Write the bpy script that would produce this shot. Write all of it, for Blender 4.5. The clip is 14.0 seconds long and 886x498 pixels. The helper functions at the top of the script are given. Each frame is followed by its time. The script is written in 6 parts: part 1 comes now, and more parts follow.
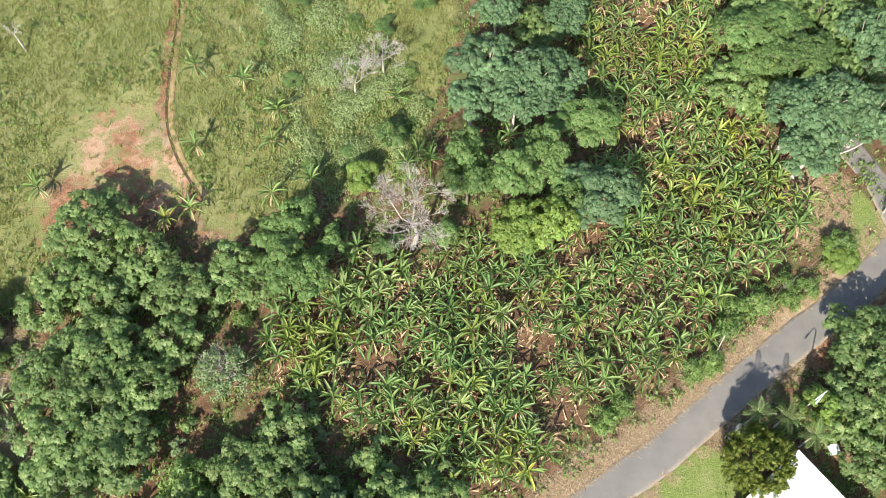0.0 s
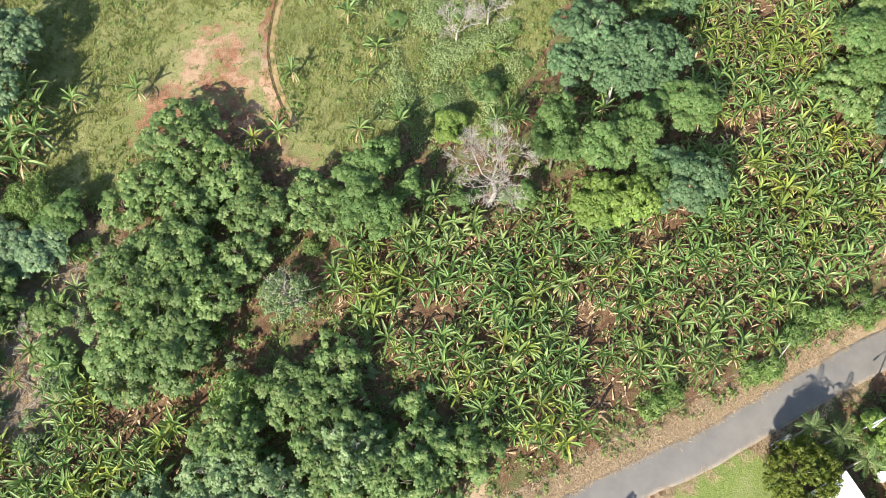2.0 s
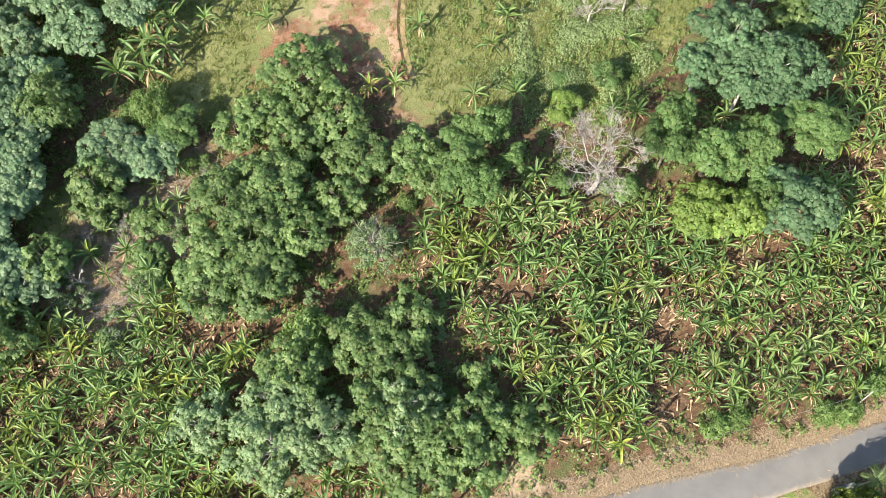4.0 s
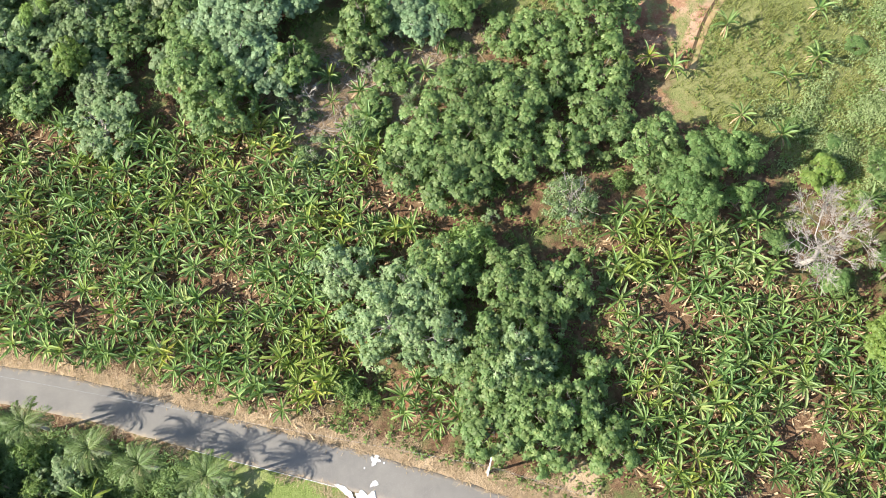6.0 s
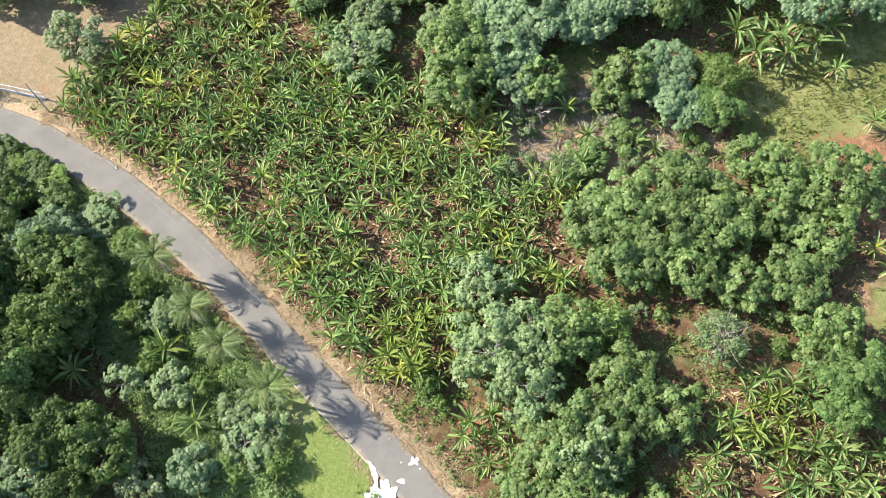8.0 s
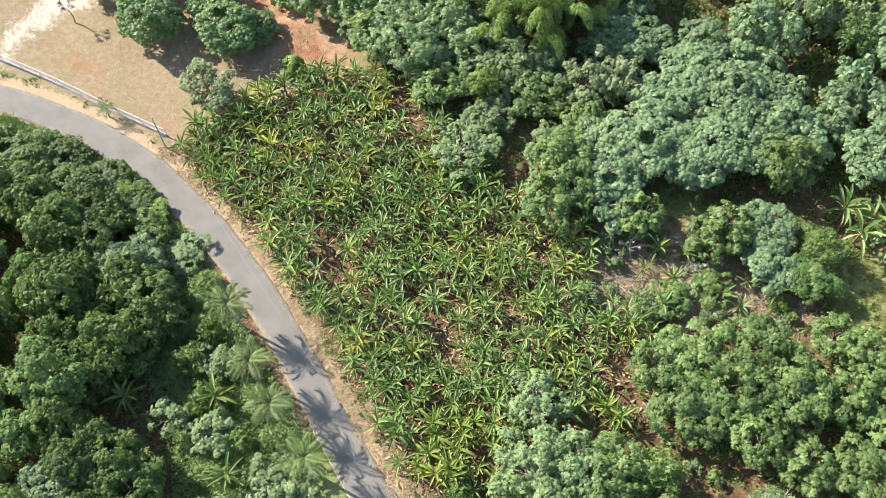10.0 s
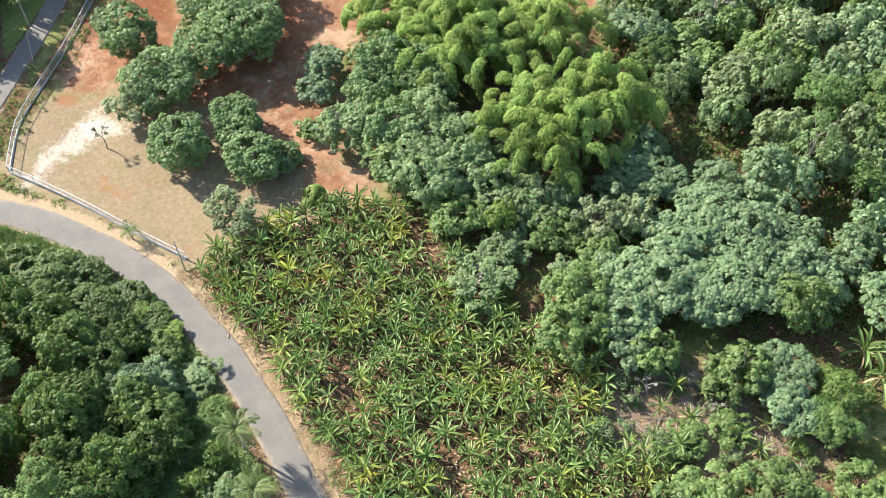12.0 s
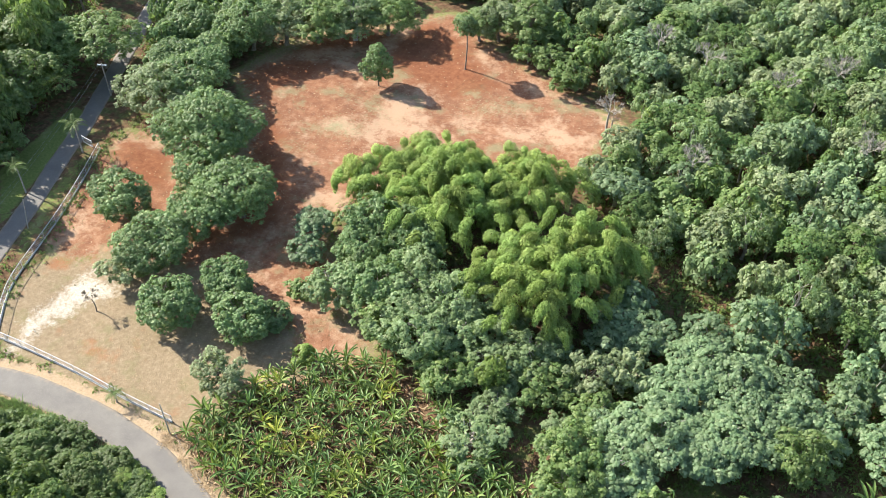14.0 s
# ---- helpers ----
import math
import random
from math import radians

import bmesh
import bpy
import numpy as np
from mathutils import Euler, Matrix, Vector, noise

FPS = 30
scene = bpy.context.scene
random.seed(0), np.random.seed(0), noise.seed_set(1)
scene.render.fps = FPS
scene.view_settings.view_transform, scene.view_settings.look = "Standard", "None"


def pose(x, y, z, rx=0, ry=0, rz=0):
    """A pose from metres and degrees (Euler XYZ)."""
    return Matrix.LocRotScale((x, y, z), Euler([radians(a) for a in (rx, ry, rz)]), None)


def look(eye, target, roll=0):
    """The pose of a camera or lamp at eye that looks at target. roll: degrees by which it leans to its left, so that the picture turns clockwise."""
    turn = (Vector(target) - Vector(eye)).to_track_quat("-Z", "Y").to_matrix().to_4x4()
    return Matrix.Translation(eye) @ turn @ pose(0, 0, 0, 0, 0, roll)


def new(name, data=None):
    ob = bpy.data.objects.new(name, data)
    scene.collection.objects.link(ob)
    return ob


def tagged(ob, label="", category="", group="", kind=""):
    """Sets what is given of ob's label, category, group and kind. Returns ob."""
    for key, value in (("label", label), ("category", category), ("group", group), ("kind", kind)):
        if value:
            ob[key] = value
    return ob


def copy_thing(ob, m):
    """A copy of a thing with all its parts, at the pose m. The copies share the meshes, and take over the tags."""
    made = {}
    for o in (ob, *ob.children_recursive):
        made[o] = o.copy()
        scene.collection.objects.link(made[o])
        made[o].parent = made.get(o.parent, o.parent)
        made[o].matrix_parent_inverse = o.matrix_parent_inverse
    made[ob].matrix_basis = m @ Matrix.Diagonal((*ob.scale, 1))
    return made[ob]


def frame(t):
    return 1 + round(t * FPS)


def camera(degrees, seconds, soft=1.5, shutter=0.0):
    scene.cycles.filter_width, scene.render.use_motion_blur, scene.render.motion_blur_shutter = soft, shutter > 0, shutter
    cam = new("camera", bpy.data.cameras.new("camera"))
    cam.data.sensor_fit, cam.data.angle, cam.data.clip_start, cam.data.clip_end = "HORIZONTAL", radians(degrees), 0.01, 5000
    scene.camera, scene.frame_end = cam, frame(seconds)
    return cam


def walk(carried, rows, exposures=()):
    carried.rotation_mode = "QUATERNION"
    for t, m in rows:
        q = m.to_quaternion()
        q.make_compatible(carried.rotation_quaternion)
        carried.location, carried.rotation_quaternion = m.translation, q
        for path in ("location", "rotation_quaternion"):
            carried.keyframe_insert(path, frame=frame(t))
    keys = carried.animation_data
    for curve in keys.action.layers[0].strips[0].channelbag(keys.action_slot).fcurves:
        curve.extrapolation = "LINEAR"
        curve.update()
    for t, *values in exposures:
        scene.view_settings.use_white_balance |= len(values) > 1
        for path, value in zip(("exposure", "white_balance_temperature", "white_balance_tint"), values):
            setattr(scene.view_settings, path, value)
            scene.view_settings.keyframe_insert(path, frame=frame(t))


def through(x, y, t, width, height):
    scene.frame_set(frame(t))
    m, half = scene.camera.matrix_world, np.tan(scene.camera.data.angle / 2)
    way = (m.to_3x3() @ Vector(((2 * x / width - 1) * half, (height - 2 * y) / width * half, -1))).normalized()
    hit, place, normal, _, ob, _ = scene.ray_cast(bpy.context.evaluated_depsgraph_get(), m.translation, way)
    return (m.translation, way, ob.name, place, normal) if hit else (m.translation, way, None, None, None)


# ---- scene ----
# The camera: a drone that hovers 95 m over the road and turns.
cam = camera(53.48, 14.0, soft=0.7)
walk(cam, [
    (0, pose(0, 0, 95, 26.823, -1.033, -76.167)),
    (0.5, pose(0, 0, 95, 25.653, -0.955, -74.763)),
    (1, pose(0, 0, 95, 24.820, -0.903, -72.527)),
    (1.5, pose(0, 0, 95, 24.354, -0.759, -69.282)),
    (2, pose(0, 0, 95, 23.798, -0.666, -65.970)),
    (2.2, pose(0, 0, 95, 23.621, -0.654, -64.600)),
    (4.3, pose(0, 0, 95, 21.687, 0.654, -52.639)),
    (4.5, pose(0, 0, 95, 21.545, 0.688, -51.512)),
    (5, pose(0, 0, 95, 20.414, 1.005, -41.725)),
    (5.5, pose(0, 0, 95, 19.362, 1.162, -31.360)),
    (6, pose(0, 0, 95, 18.574, 1.167, -22.018)),
    (6.5, pose(0, 0, 95, 19.181, 0.885, -9.708)),
    (7, pose(0, 0, 95, 19.545, 0.570, -1.605)),
    (7.5, pose(0, 0, 95, 19.828, 0.359, 4.440)),
    (8, pose(0, 0, 95, 20.759, 0.162, 9.574)),
    (8.5, pose(0, 0, 95, 22.296, -0.040, 14.771)),
    (8.7, pose(0, 0, 95, 22.940, -0.081, 16.364)),
    (10.8, pose(0, 0, 95, 29.649, -0.639, 24.683)),
    (11, pose(0, 0, 95, 30.134, -0.634, 24.947)),
    (11.5, pose(0, 0, 95, 32.862, -0.612, 25.348)),
    (12, pose(0, 0, 95, 35.894, -0.519, 24.842)),
    (12.5, pose(0, 0, 95, 38.871, -0.520, 24.429)),
    (13, pose(0, 0, 95, 41.957, -0.468, 24.022)),
    (13.5, pose(0, 0, 95, 44.585, -0.464, 23.853)),
    (14, pose(0, 0, 95, 46.128, -0.436, 23.731)),
], exposures=[(0.0, 1.24), (2.2, 1.27), (4.5, 1.34), (7.0, 1.41), (14.0, 1.40)])

# ---- world and sun ----
SUN_EL, SUN_AZ = radians(36), radians(173)
world = bpy.data.worlds.new("sky")
scene.world = world
world.use_nodes = True
wn = world.node_tree.nodes
sky = wn.new("ShaderNodeTexSky")
sky.sky_type, sky.sun_disc = "NISHITA", False
sky.sun_elevation, sky.sun_rotation = SUN_EL, radians(90) - SUN_AZ
wn["Background"].inputs["Strength"].default_value = 0.115
world.node_tree.links.new(sky.outputs[0], wn["Background"].inputs["Color"])
sun = new("sun", bpy.data.lights.new("sun", "SUN"))
sun.data.energy, sun.data.angle, sun.data.color = 4.8, radians(0.5), (1.0, 0.95, 0.86)
sun.matrix_world = look((200 * math.cos(SUN_AZ) * math.cos(SUN_EL), 200 * math.sin(SUN_AZ) * math.cos(SUN_EL), 200 * math.sin(SUN_EL)), (0, 0, 0))

rng = np.random.default_rng(11)


# ---- materials ----
class Mat:
    """A node material with short ways to add nodes."""

    def __init__(self, name):
        self.m = bpy.data.materials.new(name)
        self.m.use_nodes = True
        self.t = self.m.node_tree
        self.b = self.t.nodes["Principled BSDF"]

    def node(self, kind, **inputs):
        n = self.t.nodes.new(kind)
        for k, v in inputs.items():
            self.put(n.inputs[k.replace("_", " ")], v)
        return n

    def put(self, socket, v):
        if isinstance(v, bpy.types.NodeSocket):
            self.t.links.new(v, socket)
        else:
            socket.default_value = v

    def noise(self, scale, detail=4.0, rough=0.6, where=None):
        n = self.node("ShaderNodeTexNoise", Scale=scale, Detail=detail, Roughness=rough)
        self.t.links.new(where or self.place(), n.inputs["Vector"])
        return n.outputs["Fac"]

    def place(self):
        return self.node("ShaderNodeNewGeometry").outputs["Position"]

    def ramp(self, fac, stops):
        n = self.node("ShaderNodeValToRGB", Fac=fac)
        e = n.color_ramp.elements
        while len(e) < len(stops):
            e.new(0.5)
        for el, (p, c) in zip(e, stops):
            el.position, el.color = p, (*c, 1.0)
        return n.outputs["Color"]

    def step(self, fac, lo, hi):
        n = self.node("ShaderNodeMapRange", Value=fac, From_Min=lo, From_Max=hi)
        n.interpolation_type = "SMOOTHSTEP"
        return n.outputs["Result"]

    def math(self, op, a, b=0.0):
        n = self.node("ShaderNodeMath")
        n.operation = op
        self.put(n.inputs[0], a)
        self.put(n.inputs[1], b)
        return n.outputs[0]

    def mix(self, fac, a, b, how="MIX"):
        n = self.node("ShaderNodeMix")
        n.data_type, n.blend_type = "RGBA", how
        self.put(n.inputs["Factor"], fac)
        for sock, v in ((n.inputs[6], a), (n.inputs[7], b)):
            self.put(sock, (*v, 1.0) if isinstance(v, tuple) and len(v) == 3 else v)
        return n.outputs[2]

    def bump(self, height, strength=0.4, distance=0.05):
        n = self.node("ShaderNodeBump", Height=height, Strength=strength, Distance=distance)
        self.t.links.new(n.outputs["Normal"], self.b.inputs["Normal"])

    def finish(self, color, rough=0.8, spec=0.3):
        self.put(self.b.inputs["Base Color"], (*color, 1.0) if isinstance(color, tuple) else color)
        self.put(self.b.inputs["Roughness"], rough)
        self.b.inputs["Specular IOR Level"].default_value = spec
        return self.m


def leaf_material(name, dark, mid, light, rough=0.5, spec=0.35, through=0.42, patch=None, patch_scale=0.08, rare=None, sat=1.04, cool=None):
    """Foliage: each leaf its own shade, each plant a slight drift, light that shines through."""
    k = Mat(name)
    isl = k.node("ShaderNodeNewGeometry").outputs["Random Per Island"]
    tone = k.node("ShaderNodeAttribute")
    tone.attribute_name = "tone"
    obj = k.math("FRACT", k.math("ADD", k.node("ShaderNodeObjectInfo").outputs["Random"], tone.outputs["Fac"]))
    v = k.math("ADD", k.math("MULTIPLY", isl, 0.45), k.math("MULTIPLY", k.math("FRACT", k.math("MULTIPLY", obj, 7.31)), 0.55))
    c = k.ramp(v, [(0.0, dark), (0.55, mid), (1.0, light)] if rare is None else [(0.0, dark), (0.55, mid), (0.96, light), (0.985, rare)])
    fine = k.noise(2.5, 3.0)
    c = k.mix(k.step(fine, 0.35, 0.7), c, k.mix(0.35, c, mid), "MIX")
    if patch:
        c = k.mix(k.math("MULTIPLY", k.step(k.noise(patch_scale, 4.0), 0.54, 0.66), 0.85 if cool else 0.55), c, k.mix(k.step(v, 0.0, 1.0), mid, patch))
    if cool:
        c = k.mix(k.math("MULTIPLY", k.step(k.noise(0.27, 3.0), 0.52, 0.62), 0.55), c, k.mix(0.5, c, cool))
    hue = k.node("ShaderNodeHueSaturation", Hue=k.math("ADD", 0.479, k.math("MULTIPLY", k.math("FRACT", k.math("MULTIPLY", obj, 3.7)), 0.03)), Saturation=sat, Value=k.math("ADD", 0.78, k.math("MULTIPLY", obj, 0.50)), Color=c)
    c = hue.outputs["Color"]
    k.finish(c, rough, spec)
    tr = k.node("ShaderNodeBsdfTranslucent", Color=k.mix(0.4, c, (0.25, 0.38, 0.05)))
    mx = k.node("ShaderNodeMixShader", Fac=through)
    out = k.t.nodes["Material Output"]
    k.t.links.new(k.b.outputs[0], mx.inputs[1])
    k.t.links.new(tr.outputs[0], mx.inputs[2])
    k.t.links.new(mx.outputs[0], out.inputs["Surface"])
    return k.m


def rough_material(name, a, b, scale=3.0, rough=0.85, spec=0.25, bump=0.3, third=None):
    """Bark, concrete, painted things: two tones in stains, fine grain and relief."""
    k = Mat(name)
    c = k.mix(k.step(k.noise(scale, 6.0), 0.3, 0.7), a, b)
    if third:
        c = k.mix(k.step(k.noise(scale * 0.23, 3.0), 0.5, 0.7), c, third)
    c = k.mix(k.math("MULTIPLY", k.node("ShaderNodeObjectInfo").outputs["Random"], 0.25), c, b)
    k.bump(k.noise(scale * 6, 4.0), bump, 0.02)
    return k.finish(c, rough, spec)


LEAF = {
    "broadleaf": leaf_material("broad_leaf", (0.058, 0.106, 0.034), (0.130, 0.204, 0.062), (0.290, 0.350, 0.138), 0.52, 0.32, sat=1.0),
    # Silver, gray and cecropia are kept pale, to brighten the first of the WOODS.
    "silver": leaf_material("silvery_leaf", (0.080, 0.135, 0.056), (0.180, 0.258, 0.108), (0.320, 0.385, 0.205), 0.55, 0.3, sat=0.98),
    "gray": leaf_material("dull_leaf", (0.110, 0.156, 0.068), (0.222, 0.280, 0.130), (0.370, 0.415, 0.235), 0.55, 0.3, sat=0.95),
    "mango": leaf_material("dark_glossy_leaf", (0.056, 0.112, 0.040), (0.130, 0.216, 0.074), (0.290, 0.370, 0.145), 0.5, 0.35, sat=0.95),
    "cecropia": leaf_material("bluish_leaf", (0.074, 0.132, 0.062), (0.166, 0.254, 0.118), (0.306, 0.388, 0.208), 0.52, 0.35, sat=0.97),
    "tiered": leaf_material("teal_leaf", (0.046, 0.098, 0.042), (0.098, 0.178, 0.076), (0.195, 0.285, 0.132), 0.6, 0.22, sat=0.94),
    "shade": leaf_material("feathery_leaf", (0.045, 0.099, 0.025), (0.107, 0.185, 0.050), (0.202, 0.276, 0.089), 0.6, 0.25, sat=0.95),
    "lime": leaf_material("lime_leaf", (0.080, 0.135, 0.030), (0.155, 0.230, 0.055), (0.245, 0.320, 0.090), 0.55, 0.3),
    "fern": leaf_material("fine_leaf", (0.066, 0.128, 0.036), (0.145, 0.222, 0.068), (0.265, 0.330, 0.138), 0.6, 0.25),
    "bamboo": leaf_material("bamboo_leaf", (0.125, 0.195, 0.050), (0.235, 0.330, 0.092), (0.360, 0.450, 0.150), 0.6, 0.25, 0.35),
    "palm": leaf_material("palm_leaf", (0.055, 0.098, 0.026), (0.120, 0.178, 0.048), (0.225, 0.280, 0.090), 0.5, 0.35, sat=0.95),
    "olive": leaf_material("dark_olive_leaf", (0.040, 0.076, 0.022), (0.088, 0.138, 0.042), (0.195, 0.245, 0.088), 0.55, 0.3),
    "hedge": leaf_material("clipped_leaf", (0.050, 0.078, 0.012), (0.130, 0.158, 0.028), (0.240, 0.260, 0.068), 0.55, 0.3),
}
M_BANANA = leaf_material("banana_leaf", (0.060, 0.118, 0.038), (0.140, 0.220, 0.064), (0.305, 0.365, 0.146), 0.5, 0.35, 0.38, patch=(0.330, 0.320, 0.040), patch_scale=0.13, rare=(0.33, 0.36, 0.22), cool=(0.050, 0.125, 0.050))
M_BANANA_YELLOW = leaf_material("yellow_banana_leaf", (0.090, 0.145, 0.030), (0.180, 0.240, 0.055), (0.330, 0.365, 0.110), 0.5, 0.35, 0.40)
M_DRYLEAF = rough_material("dry_leaf", (0.20, 0.125, 0.066), (0.46, 0.345, 0.205), 4.0)
M_STEM = rough_material("banana_stem", (0.10, 0.12, 0.04), (0.22, 0.17, 0.08), 5.0)
M_BARK = rough_material("bark", (0.11, 0.085, 0.060), (0.26, 0.22, 0.17), 3.0)
M_PALEBARK = rough_material("pale_bark", (0.24, 0.21, 0.17), (0.42, 0.38, 0.33), 3.0)
M_TWIG = rough_material("dead_twig", (0.22, 0.19, 0.16), (0.36, 0.32, 0.28), 3.0)
M_GRASS = leaf_material("weed_grass", (0.165, 0.180, 0.060), (0.235, 0.240, 0.090), (0.320, 0.310, 0.140), 0.65, 0.2, 0.45, patch=(0.10, 0.20, 0.035), patch_scale=0.11)
M_STRAW = leaf_material("straw", (0.34, 0.245, 0.150), (0.49, 0.375, 0.240), (0.60, 0.480, 0.330), 0.8, 0.15, 0.2)
M_LAWN = leaf_material("lawn_blade", (0.10, 0.15, 0.03), (0.17, 0.22, 0.055), (0.26, 0.29, 0.10), 0.6, 0.2, 0.3)
M_LIME = rough_material("lime_crust", (0.70, 0.69, 0.66), (0.82, 0.81, 0.79), 2.0)
M_SCRUB = leaf_material("scrub_leaf", (0.125, 0.185, 0.075), (0.235, 0.310, 0.130), (0.380, 0.440, 0.240), 0.6, 0.25, 0.35)
M_EARTH = rough_material("trodden_earth", (0.23, 0.150, 0.075), (0.34, 0.25, 0.13), 1.3, 0.95, 0.1, 0.6, (0.25, 0.23, 0.10))
M_DITCH_SHADE = rough_material("ditch_shade", (0.045, 0.032, 0.020), (0.11, 0.075, 0.042), 1.6, 0.95, 0.1, 0.6)
M_CONCRETE = rough_material("concrete", (0.38, 0.36, 0.33), (0.55, 0.53, 0.50), 1.5)
M_GRIME = rough_material("stained_concrete", (0.20, 0.19, 0.17), (0.36, 0.34, 0.31), 1.8, third=(0.15, 0.15, 0.12))
M_GALV = rough_material("galvanised_steel", (0.42, 0.43, 0.44), (0.60, 0.61, 0.62), 4.0, 0.45, 0.5, 0.1)
M_WOOD = rough_material("pole_wood", (0.20, 0.16, 0.12), (0.40, 0.35, 0.28), 6.0)
M_ROOF = rough_material("white_roof_coating", (0.78, 0.78, 0.77), (0.86, 0.86, 0.85), 0.8, 0.5, 0.3, 0.1, (0.66, 0.65, 0.62))
M_WALL = rough_material("plaster", (0.55, 0.50, 0.42), (0.66, 0.62, 0.55), 1.2)
M_DARK = rough_material("dark_metal", (0.03, 0.03, 0.03), (0.07, 0.065, 0.06), 5.0)
M_CABLE = rough_material("cable", (0.22, 0.22, 0.22), (0.34, 0.34, 0.34), 5.0, 0.5, 0.4, 0.05)
M_LAMP = rough_material("lamp_head", (0.60, 0.62, 0.64), (0.74, 0.75, 0.76), 6.0, 0.4, 0.5, 0.05)


def asphalt():
    k = Mat("asphalt")
    c = k.ramp(k.noise(0.35, 6.0), [(0.3, (0.134, 0.123, 0.110)), (0.5, (0.158, 0.145, 0.128)), (0.75, (0.191, 0.175, 0.152))])
    c = k.mix(k.step(k.noise(14.0, 3.0), 0.5, 0.8), c, (0.231, 0.217, 0.191))
    edge = k.node("ShaderNodeAttribute")
    edge.attribute_name = "edge"
    e = k.math("ADD", edge.outputs["Fac"], k.math("MULTIPLY", k.math("SUBTRACT", k.noise(1.3, 5.0), 0.5), 0.9))
    c = k.mix(k.math("MULTIPLY", k.step(e, 0.72, 1.15), 0.7), c, (0.30, 0.235, 0.165))
    crack = k.node("ShaderNodeTexVoronoi", Scale=0.35)
    crack.feature = "DISTANCE_TO_EDGE"
    k.t.links.new(k.place(), crack.inputs["Vector"])
    c = k.mix(k.math("MULTIPLY", k.step(crack.outputs["Distance"], 0.015, 0.0), 0.12), c, (0.09, 0.088, 0.085))
    k.bump(k.noise(40.0, 3.0), 0.3, 0.01)
    return k.finish(c, 0.85, 0.3)


M_ASPHALT = asphalt()


def ground_material():
    k = Mat("ground")

    def masks(name):
        a = k.node("ShaderNodeAttribute")
        a.attribute_name = name
        return k.node("ShaderNodeSeparateColor", Color=a.outputs["Color"]).outputs

    three = masks("cover_last")
    one, two = masks("cover"), masks("cover_more")
    ragged = k.math("MULTIPLY", k.math("SUBTRACT", k.noise(0.45, 7.0, 0.7), 0.5), 1.5)
    ragged2 = k.math("MULTIPLY", k.math("SUBTRACT", k.noise(1.7, 6.0, 0.7), 0.5), 1.4)

    def cover(mask, rough):
        return k.step(k.math("ADD", mask, rough), 0.35, 0.65)

    big, small = k.noise(0.12, 5.0), k.noise(2.2, 6.0, 0.75)
    grass = k.mix(k.step(big, 0.35, 0.65), (0.155, 0.166, 0.060), (0.245, 0.230, 0.098))
    grass = k.mix(k.step(small, 0.4, 0.7), grass, (0.125, 0.148, 0.046))
    soil = k.ramp(k.noise(0.5, 8.0, 0.7), [(0.25, (0.130, 0.058, 0.034)), (0.5, (0.225, 0.105, 0.058)), (0.75, (0.330, 0.180, 0.105))])
    soil = k.mix(k.step(k.noise(3.5, 6.0, 0.8), 0.52, 0.75), soil, (0.34, 0.26, 0.18))
    soil = k.mix(k.math("MULTIPLY", k.step(k.noise(0.07, 7.0, 0.75), 0.47, 0.6), 0.8), soil, (0.42, 0.285, 0.185))
    soil = k.mix(k.math("MULTIPLY", k.step(k.noise(0.11, 8.0, 0.8), 0.56, 0.68), 0.8), soil, (0.19, 0.068, 0.034))
    soil = k.mix(k.math("MULTIPLY", k.step(k.noise(0.13, 6.0, 0.7), 0.52, 0.66), 0.7), soil, (0.215, 0.200, 0.110))
    dark_earth = k.ramp(k.noise(0.9, 7.0, 0.75), [(0.3, (0.120, 0.042, 0.022)), (0.5, (0.190, 0.072, 0.034)), (0.72, (0.275, 0.125, 0.062))])
    soil = k.mix(k.math("MULTIPLY", k.step(k.math("ADD", three[0], k.math("MULTIPLY", ragged, 0.8)), 0.3, 0.75), 0.85), soil, dark_earth)
    sprout = k.mix(k.step(small, 0.4, 0.65), (0.300, 0.262, 0.155), (0.205, 0.222, 0.110))
    soil = k.mix(k.math("MULTIPLY", k.step(k.math("ADD", three[1], ragged2), 0.45, 1.0), 0.75), soil, sprout)
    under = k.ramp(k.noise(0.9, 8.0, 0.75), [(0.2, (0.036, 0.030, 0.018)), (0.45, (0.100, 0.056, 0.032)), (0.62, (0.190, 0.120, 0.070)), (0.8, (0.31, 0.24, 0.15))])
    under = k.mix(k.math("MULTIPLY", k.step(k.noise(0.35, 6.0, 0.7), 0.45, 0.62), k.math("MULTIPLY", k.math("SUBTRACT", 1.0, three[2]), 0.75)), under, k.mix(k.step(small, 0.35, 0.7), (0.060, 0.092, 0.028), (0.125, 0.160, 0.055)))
    straw = k.ramp(k.noise(3.0, 7.0, 0.8), [(0.2, (0.20, 0.13, 0.08)), (0.5, (0.36, 0.265, 0.165)), (0.8, (0.50, 0.395, 0.265))])
    lawn = k.mix(k.step(small, 0.35, 0.7), (0.120, 0.160, 0.040), (0.200, 0.230, 0.075))
    lawn = k.mix(k.step(big, 0.55, 0.75), lawn, (0.26, 0.25, 0.12))
    dry = k.ramp(k.noise(1.4, 8.0, 0.75), [(0.25, (0.165, 0.118, 0.070)), (0.5, (0.245, 0.184, 0.114)), (0.75, (0.34, 0.272, 0.178))])
    dry = k.mix(k.step(k.noise(0.16, 5.0), 0.55, 0.72), dry, (0.27, 0.13, 0.065))
    dry = k.mix(k.math("MULTIPLY", k.step(k.noise(0.22, 7.0, 0.75), 0.5, 0.64), 0.55), dry, (0.185, 0.165, 0.080))
